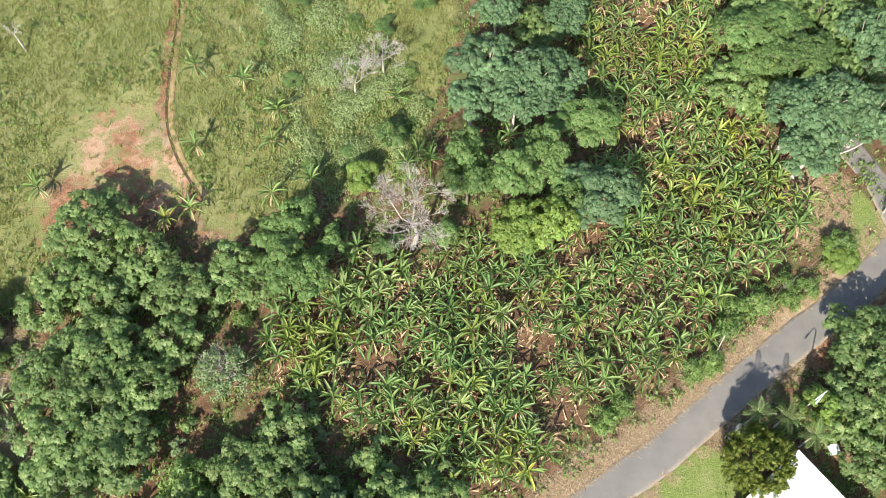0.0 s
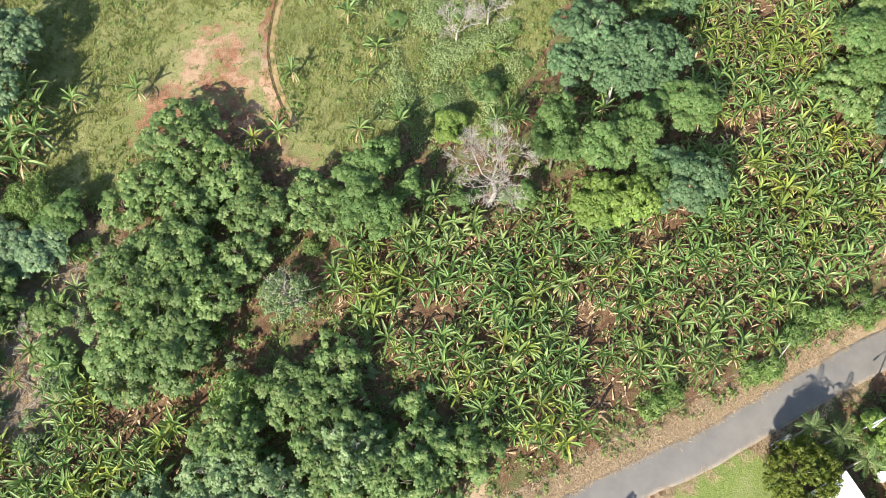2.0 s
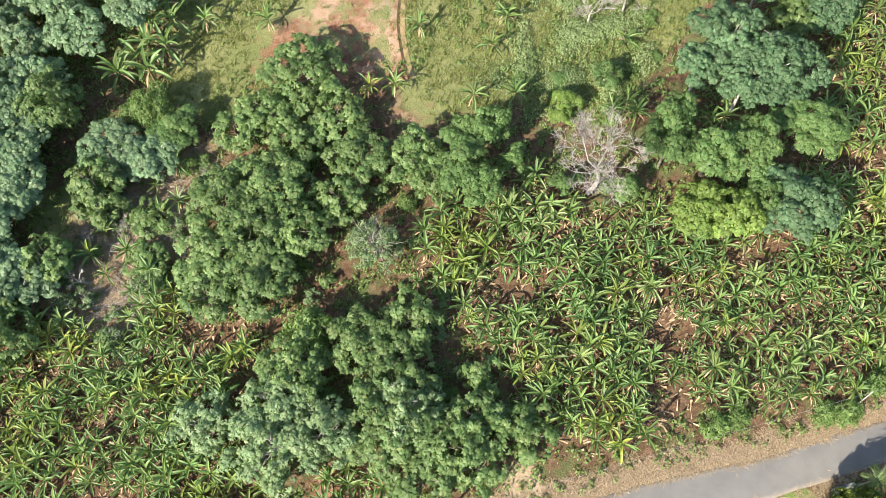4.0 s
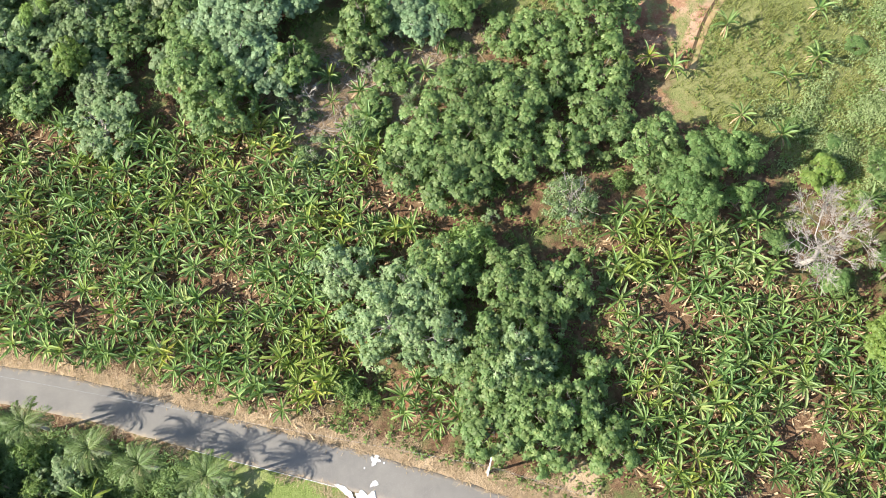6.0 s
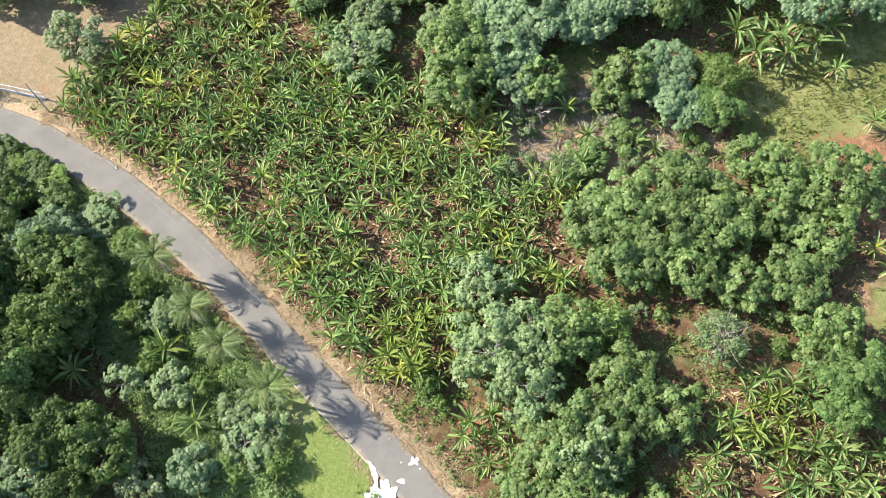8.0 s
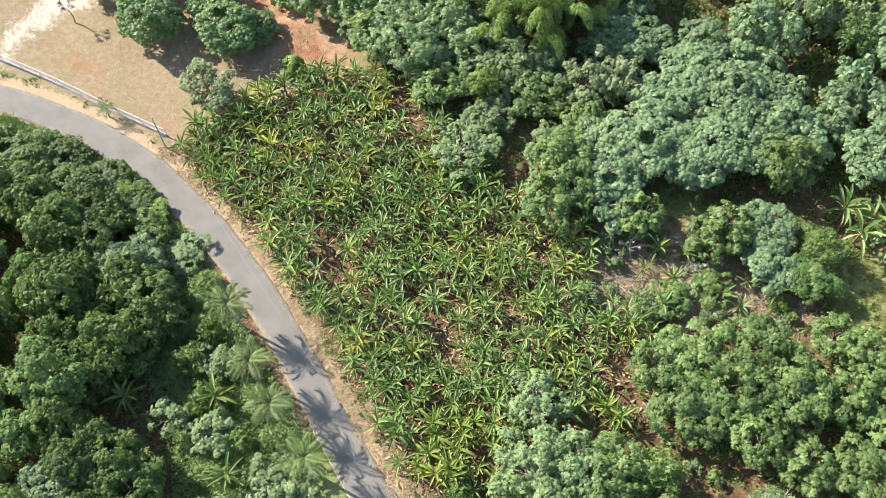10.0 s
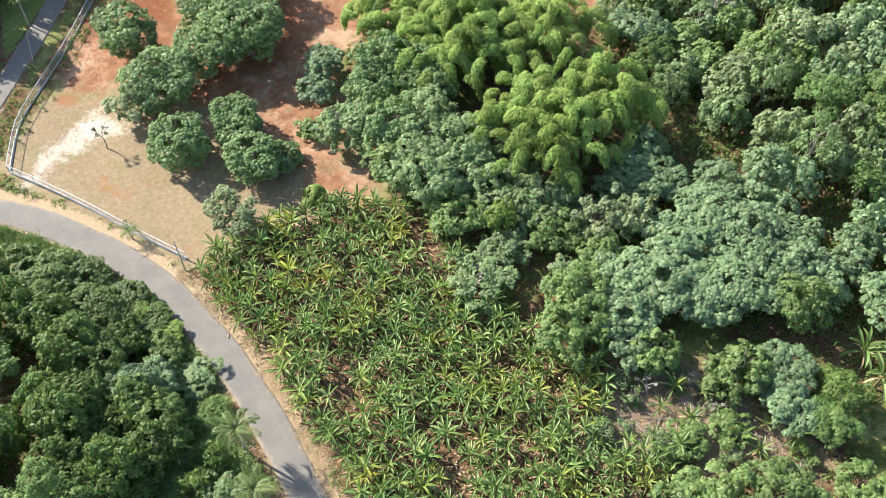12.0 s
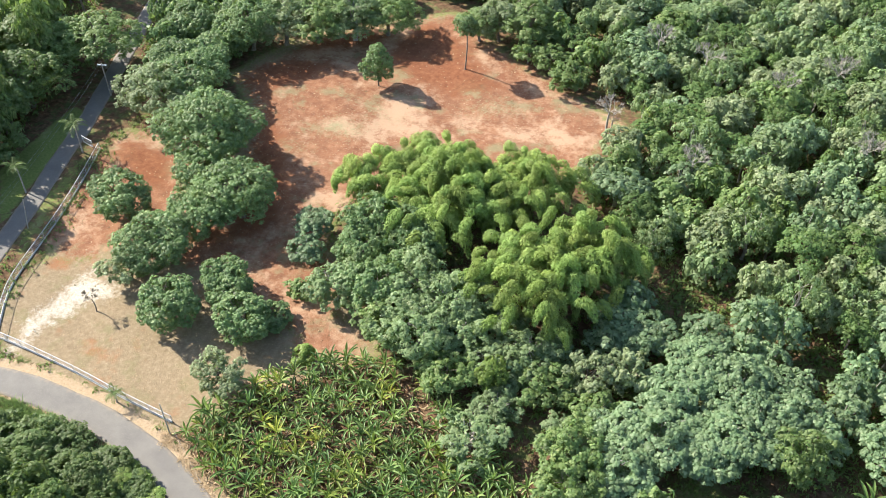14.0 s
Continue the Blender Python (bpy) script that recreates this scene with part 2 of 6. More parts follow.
    gravel = k.ramp(k.noise(4.0, 8.0, 0.8), [(0.25, (0.29, 0.245, 0.175)), (0.5, (0.45, 0.40, 0.32)), (0.8, (0.62, 0.585, 0.51))])
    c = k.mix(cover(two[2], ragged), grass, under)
    c = k.mix(cover(one[2], ragged2), c, lawn)
    c = k.mix(cover(one[0], ragged), c, soil)
    c = k.mix(cover(two[0], ragged2), c, dry)
    c = k.mix(cover(one[1], ragged2), c, straw)
    c = k.mix(k.step(k.math("ADD", two[1], k.math("ADD", k.math("MULTIPLY", ragged, 0.6), k.math("MULTIPLY", ragged2, 0.6))), 0.35, 0.75), c, gravel)
    k.bump(k.math("ADD", k.noise(1.2, 8.0, 0.7), k.noise(6.0, 5.0)), 0.6, 0.18)
    return k.finish(c, 0.95, 0.1)


M_GROUND = ground_material()


# ---- mesh helpers ----
def mesh_np(name, verts, faces, mats, index=None, smooth=False):
    """A mesh from arrays: verts (n, 3); faces (m, 3 or 4), or a list of such arrays."""
    verts = np.asarray(verts, np.float32)
    faces = [np.asarray(f, np.int32) for f in (faces if isinstance(faces, list) else [faces])]
    totals = np.concatenate([np.full(len(f), f.shape[1], np.int32) for f in faces])
    loops = np.concatenate([f.ravel() for f in faces])
    me = bpy.data.meshes.new(name)
    me.vertices.add(len(verts))
    me.vertices.foreach_set("co", verts.ravel())
    n = len(totals)
    me.loops.add(len(loops))
    me.loops.foreach_set("vertex_index", loops)
    me.polygons.add(n)
    me.polygons.foreach_set("loop_start", np.concatenate([[0], np.cumsum(totals)[:-1]]).astype(np.int32))
    me.polygons.foreach_set("loop_total", totals)
    for m in mats:
        me.materials.append(m)
    if index is not None:
        me.polygons.foreach_set("material_index", np.asarray(index, np.int32))
    me.polygons.foreach_set("use_smooth", np.full(n, smooth))
    me.update(calc_edges=True)
    return me


class Soup:
    """Collects quads from several pieces into one mesh."""

    def __init__(self):
        self.v, self.f, self.i, self.n = [], [], [], 0

    def add(self, v, f, mat=0):
        v, f = np.asarray(v, float), np.asarray(f, int)
        self.v.append(v)
        self.f.append(f + self.n)
        self.i.append(np.full(len(f), mat))
        self.n += len(v)
        return self

    def tube(self, pts, radii, sides=6, mat=0):
        """A round bar along pts, with a radius for each of them."""
        pts = np.asarray(pts, float)
        radii = np.broadcast_to(np.asarray(radii, float), (len(pts),))
        d = np.gradient(pts, axis=0)
        d /= np.linalg.norm(d, axis=1, keepdims=True) + 1e-9
        ref = np.where(np.abs(d[:, 2:3]) > 0.9, [[1.0, 0, 0]], [[0, 0, 1.0]])
        u = np.cross(d, ref)
        u /= np.linalg.norm(u, axis=1, keepdims=True)
        w = np.cross(d, u)
        a = np.linspace(0, 2 * np.pi, sides, endpoint=False)
        ring = pts[:, None] + radii[:, None, None] * (u[:, None] * np.cos(a)[None, :, None] + w[:, None] * np.sin(a)[None, :, None])
        i, j = np.meshgrid(np.arange(len(pts) - 1), np.arange(sides), indexing="ij")
        jn = (j + 1) % sides
        f = np.stack([i * sides + j, i * sides + jn, (i + 1) * sides + jn, (i + 1) * sides + j], -1).reshape(-1, 4)
        self.add(ring.reshape(-1, 3), f, mat)
        for end, flip in ((0, True), (len(pts) - 1, False)):
            cap = ring[end]
            for q in range(0, sides - 2, 2):
                four = [0, q + 1, q + 2, min(q + 3, sides - 1)]
                if four[2] == four[3]:
                    four = [0, q + 1, q + 2, q + 2]
                    continue
                self.add(cap[four[::-1] if flip else four], [[0, 1, 2, 3]], mat)
        return self

    def box(self, lo, hi, mat=0, m=None):
        x0, y0, z0 = lo
        x1, y1, z1 = hi
        v = np.array([(x, y, z) for z in (z0, z1) for y in (y0, y1) for x in (x0, x1)], float)
        if m is not None:
            v = np.array([m @ Vector(p) for p in v])
        return self.add(v, [(0, 2, 3, 1), (4, 5, 7, 6), (0, 1, 5, 4), (2, 6, 7, 3), (0, 4, 6, 2), (1, 3, 7, 5)], mat)

    def mesh(self, name, mats, smooth=False):
        return mesh_np(name, np.concatenate(self.v), self.f, mats, np.concatenate(self.i), smooth)


def part(name, me, parent, label="", m=None):
    """Links a mesh as one part under a thing or a part."""
    ob = new(name, me)
    ob.parent = parent
    if m is not None:
        ob.matrix_basis = m
    return tagged(ob, label) if label else ob


def thing(name, label, category, group="", kind="", m=None):
    ob = new(name)
    ob.empty_display_size = 0.2
    if m is not None:
        ob.matrix_basis = m
    return tagged(ob, label, category, group, kind)


def leaf_cards(p, n, length, width, rs, along=None):
    """Pointed leaves at p, facing n."""
    k = len(p)
    n = n / (np.linalg.norm(n, axis=1, keepdims=True) + 1e-9)
    t = along if along is not None else rs.normal(size=(k, 3))
    t = t - n * (t * n).sum(1, keepdims=True)
    t /= np.linalg.norm(t, axis=1, keepdims=True) + 1e-9
    b = np.cross(n, t)
    s = rs.uniform(0.7, 1.3, (k, 1))
    l, w = length * s, width * s
    v = np.stack([p - t * l * 0.4 + b * w * 0.55, p - t * l * 0.4 - b * w * 0.55, p + t * l * 0.6 - n * l * 0.15], 1)
    return v.reshape(-1, 3), np.arange(k * 3).reshape(k, 3)


def smooth_line(pts, step=1.5):
    """A Catmull-Rom line through the points."""
    p = np.array(pts, float)
    p = np.vstack([2 * p[0] - p[1], p, 2 * p[-1] - p[-2]])
    out = []
    for a, b, c, d in zip(p[:-3], p[1:-2], p[2:-1], p[3:]):
        n = max(2, int(np.linalg.norm(c - b) / step))
        for u in np.arange(n) / n:
            out.append(0.5 * (2 * b + (c - a) * u + (2 * a - 5 * b + 4 * c - d) * u * u + (3 * b - a - 3 * c + d) * u ** 3))
    return np.array(out + [p[-2]])


def line_distance(x, y, line):
    """Distance from points to a line, in plan."""
    best = np.full(np.shape(x), 1e9)
    for (ax, ay), (bx, by) in zip(line[:-1], line[1:]):
        dx, dy = bx - ax, by - ay
        u = np.clip(((x - ax) * dx + (y - ay) * dy) / (dx * dx + dy * dy + 1e-9), 0, 1)
        best = np.minimum(best, np.hypot(x - ax - u * dx, y - ay - u * dy))
    return best


def inside(x, y, poly):
    r = np.zeros(np.shape(x), bool)
    q = list(poly)
    for (ax, ay), (bx, by) in zip(q, q[1:] + q[:1]):
        if ay != by:
            r ^= ((ay > y) != (by > y)) & (x < (bx - ax) * (y - ay) / (by - ay) + ax)
    return r


def zone(x, y, poly, soft=1.5):
    """1 well inside the outline, 0 well outside, 0.5 on it."""
    q = list(poly)
    d = line_distance(x, y, q + q[:1])
    return np.clip(0.5 + np.where(inside(x, y, poly), d, -d) / (2 * soft), 0, 1)


# ---- plan ----
ROAD = smooth_line([(-112, 32), (-98, 39), (-84, 43), (-74, 43.7), (-66, 43.3), (-57, 41.5), (-47, 37.6), (-38, 32.8), (-29.6, 27.2), (-19.8, 19.8), (-10.3, 13), (-3.9, 8.2), (5, 1), (14, -6.5), (22.4, -13.3), (29, -19.4), (38, -26.3), (45.9, -32.7), (52.5, -38.3), (60, -43.5), (80, -56)])
DRIVE = smooth_line([(-100.5, 57), (-102.5, 64.2), (-105.4, 74.3), (-108.6, 83.7), (-111.8, 94.1), (-116.4, 106.1), (-120.8, 117.6), (-125.7, 130.4), (-131, 143), (-140, 160)])
SIDE_ROAD = smooth_line([(63, -45), (69, -42), (74.5, -37.8), (80, -33)])
FIELD_A = [(36.3, 28.0), (44.0, 22.0), (43.5, 14.8), (49.8, 5.8), (50.1, -3.5), (55.0, -7.0), (60.0, -5.5), (66.0, -6.0), (71.0, -3.5), (76.0, -4.0), (81.0, -0.5), (84.0, 2.0), (92, 3.0), (98, -20.1), (80.7, -21.6), (75.9, -25.0), (71.8, -30.4), (69.2, -34.2), (59.4, -31.9), (47.9, -23.4), (41.9, -22.7), (30.2, -10.1), (26.2, -8.3), (21.6, -4.9), (18.3, 3.0), (23.1, 9.2), (25.2, 24.2)]
FIELD_B = [(-56.5, 45.1), (-50.7, 56.6), (-40.5, 66.6), (-32.0, 66.1), (-17.9, 57.2), (-11.8, 58.3), (-1.5, 52.7), (-1.1, 47.3), (10.4, 45.2), (12.1, 34.5), (3.1, 31.9), (-1.9, 21.0), (-10.8, 16.6), (-18.5, 24.4), (-27, 31.2), (-38.2, 36.2), (-51, 41.6)]
FIELD_C = [(-0.8, 17.3), (2.1, 18.0), (7.3, 16.5), (6.4, 10.9), (1.3, 11.5), (-2.2, 14.7)]
GRASSLAND = [(80, 95), (100, 19.6), (79.4, 16), (54.5, 16.3), (51.7, 27.3), (42.1, 35.7), (46.1, 44.6), (45.5, 49.0), (44.7, 60.0), (35.3, 56.1), (27, 57), (25, 62), (38, 72), (55, 95)]
ORCHARD = [(-92.0, 48.1), (-57.0, 45.6), (-49.8, 56.3), (-37.9, 67.9), (-50, 80), (-60, 92), (-61, 100), (-50, 112), (-25, 117.5), (-21, 134), (-32.9, 139.8), (-49.6, 147.6), (-66, 160), (-90, 142), (-98, 119), (-86, 109.8), (-84, 100), (-104, 96), (-99, 82), (-94.5, 64)]
SOIL = [
    [(37.3, 60.7), (42.8, 61.9), (46.9, 59.3), (50.8, 61.1), (55.4, 60.9), (60.8, 51.2), (52.8, 46.5), (47.6, 43.0), (46.7, 41.5), (45.4, 34.0), (42.8, 33.1), (40.6, 35.2), (29.6, 31.5), (29.1, 33.3), (39.1, 38.2), (40.4, 42.3), (33.9, 55.5), (34.8, 58.1)],
    [(-58, 92), (-50, 108), (-26, 115), (-22, 134), (-34, 140), (-50, 147.6), (-66, 159), (-88, 140), (-96, 119), (-84, 109.8), (-80, 96), (-72, 90)],
    [(-50, 62), (-40, 66), (-44, 72), (-52, 70)], [(-104, 92), (-98, 66), (-90, 65), (-80, 72), (-62, 69), (-50, 66), (-46, 72), (-56, 84), (-60, 93), (-72, 93), (-80, 96), (-98, 99)],
    [(-4.7, 17.7), (-0.5, 18.6), (4.2, 18.7), (3.9, 17.4), (-1.8, 16.4)],
    [(44, -34), (50, -39), (57, -45), (50, -44), (43, -37.5)], [(36, -36), (37, -40), (34, -39)],
]
# Outlines inside which the soil takes a darker, deeper red.
DARK_EARTH = [[(-73.3, 144.1), (-69.8, 153.3), (-63.5, 151.0), (-54.0, 143.3), (-46.8, 135.5), (-54.5, 130.0), (-62.0, 130.8), (-70.5, 135.8)],
    [(-92.3, 106.7), (-94.8, 118.1), (-90.6, 127.9), (-81.8, 130.7), (-81.8, 126.2), (-85.7, 115.8), (-77.3, 105.9), (-67.2, 94.8), (-66.5, 81.4), (-76.3, 75.6), (-80.3, 78.1), (-71.3, 82.2), (-81.9, 102.0)],
    [(-95.7, 136.4), (-84.5, 140.2), (-75.3, 148.2), (-73.9, 142.6), (-82.3, 136.3), (-91.7, 129.7)],
    [(-102.6, 89.0), (-99.8, 94.8), (-92.7, 93.5), (-87.1, 85.9), (-91.4, 83.9)]]
SPROUTS = [[(62.3, 64.0), (64.0, 57.4), (63.2, 53.0), (57.9, 51.3), (53.8, 53.1), (54.5, 57.3), (57.1, 61.6)],
    [(-75.3, 111.5), (-72.3, 117.8), (-61.4, 114.9), (-64.2, 107.2), (-72.6, 108.0)],
    [(-76.9, 124.0), (-68.6, 124.6), (-59.5, 120.6), (-59.1, 115.0), (-73.1, 119.5)],
    [(-53.4, 127.4), (-47.0, 134.4), (-37.5, 133.5), (-38.0, 128.4), (-49.3, 123.3)],
    [(-58.2, 153.5), (-52.0, 153.8), (-42.7, 148.5), (-45.4, 142.7), (-52.8, 146.2)],
    [(-77.3, 105.9), (-70.9, 106.9), (-68.9, 103.4), (-73.8, 100.2)]]
GLADES = [[(3.4, 63.5), (6.0, 67.4), (11.1, 64.9), (9.4, 60.1), (4.1, 58.7)], [(30.8, 68.1), (39.4, 59.2), (35.6, 54.7), (27.7, 55.4), (26.1, 61.2)]]
LAWNS = [[(-116.2, 77.7), (-116.6, 86.3), (-117.3, 97.5), (-114.1, 96.9), (-109.9, 83.1), (-107.9, 74.1), (-105.2, 66.2)], [(-99.8, 62.9), (-104.4, 74.9), (-106.3, 83.9), (-105.3, 87.8), (-101.7, 79.3), (-98.2, 68.6), (-96.8, 60.9)],
         [(-22.5, 20.5), (-15.4, 14.4), (-9.8, 10.7), (-9.3, 8.9), (-10.2, 4), (-17.6, 4), (-21.0, 11.3), (-24.4, 17.3)], [(18, -14), (24, -18.0), (31, -23.6), (29, -28), (14, -24)], [(62, -38), (69, -38.5), (64, -43), (58, -40.5)]]
GRAVEL = [(-86.1, 46.5), (-88.2, 54.3), (-87.2, 61.4), (-86.0, 65.2), (-79.9, 63.7), (-77.9, 62.8), (-82.1, 57.8), (-84.1, 53.4), (-84.0, 47.5)]
SHRUBBY = [(9.4, 60.1), (19.0, 56.7), (24.6, 53.7), (17.1, 51.0), (5.1, 44.1), (-2.2, 44.1), (-0.4, 50.0), (-1.8, 56.1)]
SCRUB = [(-52, 30), (-40, 28.5), (-24, 18), (-21, 12), (-17, 4), (-30, 2), (-34, 12), (-44, 20)]
TRACK = [(10.2, 1.1), (13.9, 3.2), (16.1, 1.2), (14.2, -2.4)]
BARE_BANK = [(63.9, -30.2), (69.9, -34.4), (68.4, -37.3), (63.3, -37.3), (59.6, -32.6)]


def gz(x, y):
    """Height of the ground: nearly level, flattened along the road."""
    d = np.minimum(line_distance(x, y, ROAD[::3]), line_distance(x, y, DRIVE[::3]))
    calm = np.clip((d - 4) / 8, 0, 1)
    return calm * (0.3 * np.sin(0.11 * x + 1) * np.cos(0.13 * y) + 0.12 * np.sin(0.37 * x + 0.29 * y))


def ground_z(x, y):
    return float(gz(np.array([x]), np.array([y]))[0])


# ---- ground, roads ----
far = np.array([400.0, 900, 2000, 4000])
gx = np.concatenate([-far[::-1], np.arange(-200, 131, 1.3), far])
gy = np.concatenate([-far[::-1], np.arange(-90, 261, 1.3), far])
GX, GY = np.meshgrid(gx, gy, indexing="ij")
px, py = GX.ravel(), GY.ravel()
near = (np.abs(px) < 250) & (np.abs(py) < 300)
pz = np.where(near, gz(px, py), 0.0) - 0.02
i, j = np.meshgrid(np.arange(len(gx) - 1), np.arange(len(gy) - 1), indexing="ij")
s = len(gy)
quads = np.stack([i * s + j, (i + 1) * s + j, (i + 1) * s + j + 1, i * s + j + 1], -1).reshape(-1, 4)
road_d = line_distance(px, py, ROAD)
fields = np.max([zone(px, py, p, 2.5) for p in (FIELD_A, FIELD_B, FIELD_C)], 0)
grassy = np.max([zone(px, py, p, 2.5) for p in (GRASSLAND, *GLADES)], 0)
orchard = zone(px, py, ORCHARD, 2.0)
soil = np.max([zone(px, py, p, 4.0) * (0.56 if n == 0 else 1) for n, p in enumerate(SOIL)] + [zone(px, py, FIELD_C, 3.0) * 0.8], 0)
soil = np.maximum(soil, 0.95 * np.clip(1.5 - line_distance(px, py, [(76.1, 55), (67.3, 52.8), (57.5, 49.8), (50.5, 45.7), (46.8, 41.2)]), 0, 1))
lawn = np.max([zone(px, py, p, 0.8) * (0.5 if n == 1 else 1) for n, p in enumerate(LAWNS)], 0)
north = py - np.interp(px, ROAD[:, 0], ROAD[:, 1])
verge = np.where(north > 0, np.clip((4.6 - road_d) / 2.2, 0, 0.9), np.clip((2.9 - road_d) / 0.8, 0, 0.55))
verge = np.maximum(verge * (1 - 0.9 * lawn), np.maximum(0.85 * zone(px, py, SHRUBBY, 4.0), np.maximum(zone(px, py, TRACK, 1.0), zone(px, py, BARE_BANK, 2.0))))
gravel = np.maximum(zone(px, py, GRAVEL, 3.4) * 0.86, np.clip((2.6 - line_distance(px, py, DRIVE)) / 1.0, 0, 0.4))
dry = orchard * (1 - 0.9 * soil)
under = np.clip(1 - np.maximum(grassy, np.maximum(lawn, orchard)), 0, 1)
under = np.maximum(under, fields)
dark_earth = np.max([zone(px, py, p, 4.0) for p in DARK_EARTH], 0)
sprout = 0.85 * np.max([zone(px, py, p, 6.0) for p in SPROUTS], 0)
ground_me = mesh_np("ground", np.stack([px, py, pz], 1), quads, [M_GROUND], smooth=True)
for name, chans in (("cover", (soil, verge, lawn)), ("cover_more", (dry, gravel, under)), ("cover_last", (dark_earth, sprout, fields))):
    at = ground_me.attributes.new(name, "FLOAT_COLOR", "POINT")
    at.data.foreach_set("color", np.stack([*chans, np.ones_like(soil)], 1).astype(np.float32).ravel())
tagged(new("ground", ground_me), "red earth ground with weeds, straw and dry grass", "ground", kind="structure")


def ribbon(name, line, width, label, lift=0.05, mat=None, category="road", camber=0.05, follow=False):
    """A paved strip with a camber and edges that drop to the soil."""
    d = np.gradient(line, axis=0)
    d /= np.linalg.norm(d, axis=1, keepdims=True)
    nrm = np.stack([-d[:, 1], d[:, 0]], 1)
    across = np.array([-1.03, -1, -0.8, -0.4, 0, 0.4, 0.8, 1, 1.03])
    wob = 1 + 0.03 * np.sin(np.arange(len(line)) * 0.9) + 0.02 * np.sin(np.arange(len(line)) * 2.3 + 1)
    p = line[:, None] + nrm[:, None] * (across * width / 2)[None, :, None] * wob[:, None, None]
    z = lift + camber * (1 - across ** 2)
    z[[0, -1]] = -0.1
    v = np.concatenate([p, np.broadcast_to(z[None, :, None], (*p.shape[:2], 1))], -1)
    if follow:
        v[..., 2] += gz(p[..., 0].ravel(), p[..., 1].ravel()).reshape(p.shape[:2])
    a, b = np.meshgrid(np.arange(len(line) - 1), np.arange(8), indexing="ij")
    f = np.stack([a * 9 + b, (a + 1) * 9 + b, (a + 1) * 9 + b + 1, a * 9 + b + 1], -1).reshape(-1, 4)[:, ::-1]
    me = mesh_np(name, v.reshape(-1, 3), f, [mat or M_ASPHALT], smooth=True)
    at = me.attributes.new("edge", "FLOAT", "POINT")
    at.data.foreach_set("value", np.tile(np.abs(across), len(line)).astype(np.float32))
    return tagged(new(name, me), label, category, kind="structure")


ribbon("road", ROAD, 4.1, "narrow grey asphalt country road, worn and unmarked")
ribbon("driveway", DRIVE, 3.4, "narrow dark asphalt lane climbing between trees", 0.06)
ribbon("side_road", SIDE_ROAD, 3.6, "short grey paved side road", 0.07)

RUT = smooth_line([(82, 56), (76.1, 54.8), (67.3, 52.5), (57.5, 49.5), (52.5, 46.6), (49.2, 43.6), (46.6, 40.6)], 1.0)
ribbon("footpath", RUT + [0.25, -0.5], 0.75, "narrow trodden earth path through the grassland", 0.03, M_EARTH, "path", 0.03, True)
# A flat dark strip for the ditch: the rut's shadow lies in its colour.
ribbon("ditch", RUT, 0.36, "narrow ditch beside the path, its shade painted as a dark strip", 0.07, M_DITCH_SHADE, "ditch", -0.04, True)


# ---- trees ----
SPECIES = {
    # leaf length, width, cover, clump radius, lobes, how flat the leaves lie, bark
    "broadleaf": (0.30, 0.18, 1.35, 0.36, 13, 0.9, M_BARK),
    "silver": (0.28, 0.17, 1.2, 0.40, 8, 0.8, M_PALEBARK),
    "gray": (0.28, 0.18, 1.3, 0.38, 7, 0.6, M_BARK),
    "mango": (0.32, 0.17, 1.4, 0.46, 13, 0.7, M_BARK),
    "olive": (0.32, 0.17, 1.4, 0.46, 12, 0.7, M_BARK),
    "cecropia": (0.32, 0.19, 1.2, 0.50, 12, 1.6, M_PALEBARK),
    "shade": (0.25, 0.17, 1.3, 0.75, 8, 1.5, M_BARK),
    "tiered": (0.28, 0.18, 1.3, 0.70, 11, 1.5, M_PALEBARK),
    "lime": (0.27, 0.19, 1.3, 0.70, 7, 1.3, M_BARK),
    "fern": (0.55, 0.11, 1.6, 0.50, 8, 0.5, M_BARK),
    "twiggy": (0.30, 0.18, 1.0, 0.55, 7, 0.8, M_PALEBARK),
    "hedge": (0.30, 0.20, 3.0, 0.40, 1, 0.3, M_BARK),
}
TREE_WORDS = {
    "broadleaf": ("broadleaf tree with clustered mid-green leaves over red soil", "tree"),
    "silver": ("tree with silvery green leaves and pale twigs", "tree"),
    "gray": ("tree with dull grey-green foliage", "tree"),
    "mango": ("dense dark green fruit tree with a rounded crown", "tree"),
    "olive": ("dark olive-green tree with a dense crown", "tree"),
    "cecropia": ("tall pale tree with bluish-green hand-shaped leaves", "tree"),
    "shade": ("feathery shade tree with layered green foliage", "tree"),
    "tiered": ("dark bluish-green tree with feathery foliage in tiers", "tree"),
    "lime": ("bright yellow-green leafy tree", "tree"),
    "fern": ("bushy fine-leaved green shrub", "shrub"),
    "twiggy": ("half-bare tree with whitish twigs among green leaves", "tree"),
    "hedge": ("clipped round yellow-green tree beside a white roof", "tree"),
}


ROSETTE = {
    # gap between leaf tufts, leaves in a tuft, leaf length, width, how far they droop, how upright the tufts stand
    "broadleaf": (0.62, 7, 0.44, 0.22, 0.25, 0.7),
    "silver": (0.58, 7, 0.40, 0.20, 0.35, 0.7),
    "gray": (0.52, 7, 0.36, 0.18, 0.35, 0.6),
    "mango": (0.55, 7, 0.38, 0.20, 0.50, 0.6),
    "olive": (0.48, 7, 0.34, 0.17, 0.45, 0.6),
    "dense": (0.46, 7, 0.34, 0.18, 0.50, 0.5),
    "cecropia": (0.56, 8, 0.34, 0.21, 0.30, 1.2),
    "tiered": (0.54, 8, 0.33, 0.20, 0.28, 1.2),
    "shade": (0.42, 8, 0.30, 0.13, 0.15, 1.2),
    "lime": (0.46, 8, 0.33, 0.17, 0.20, 1.0),
}


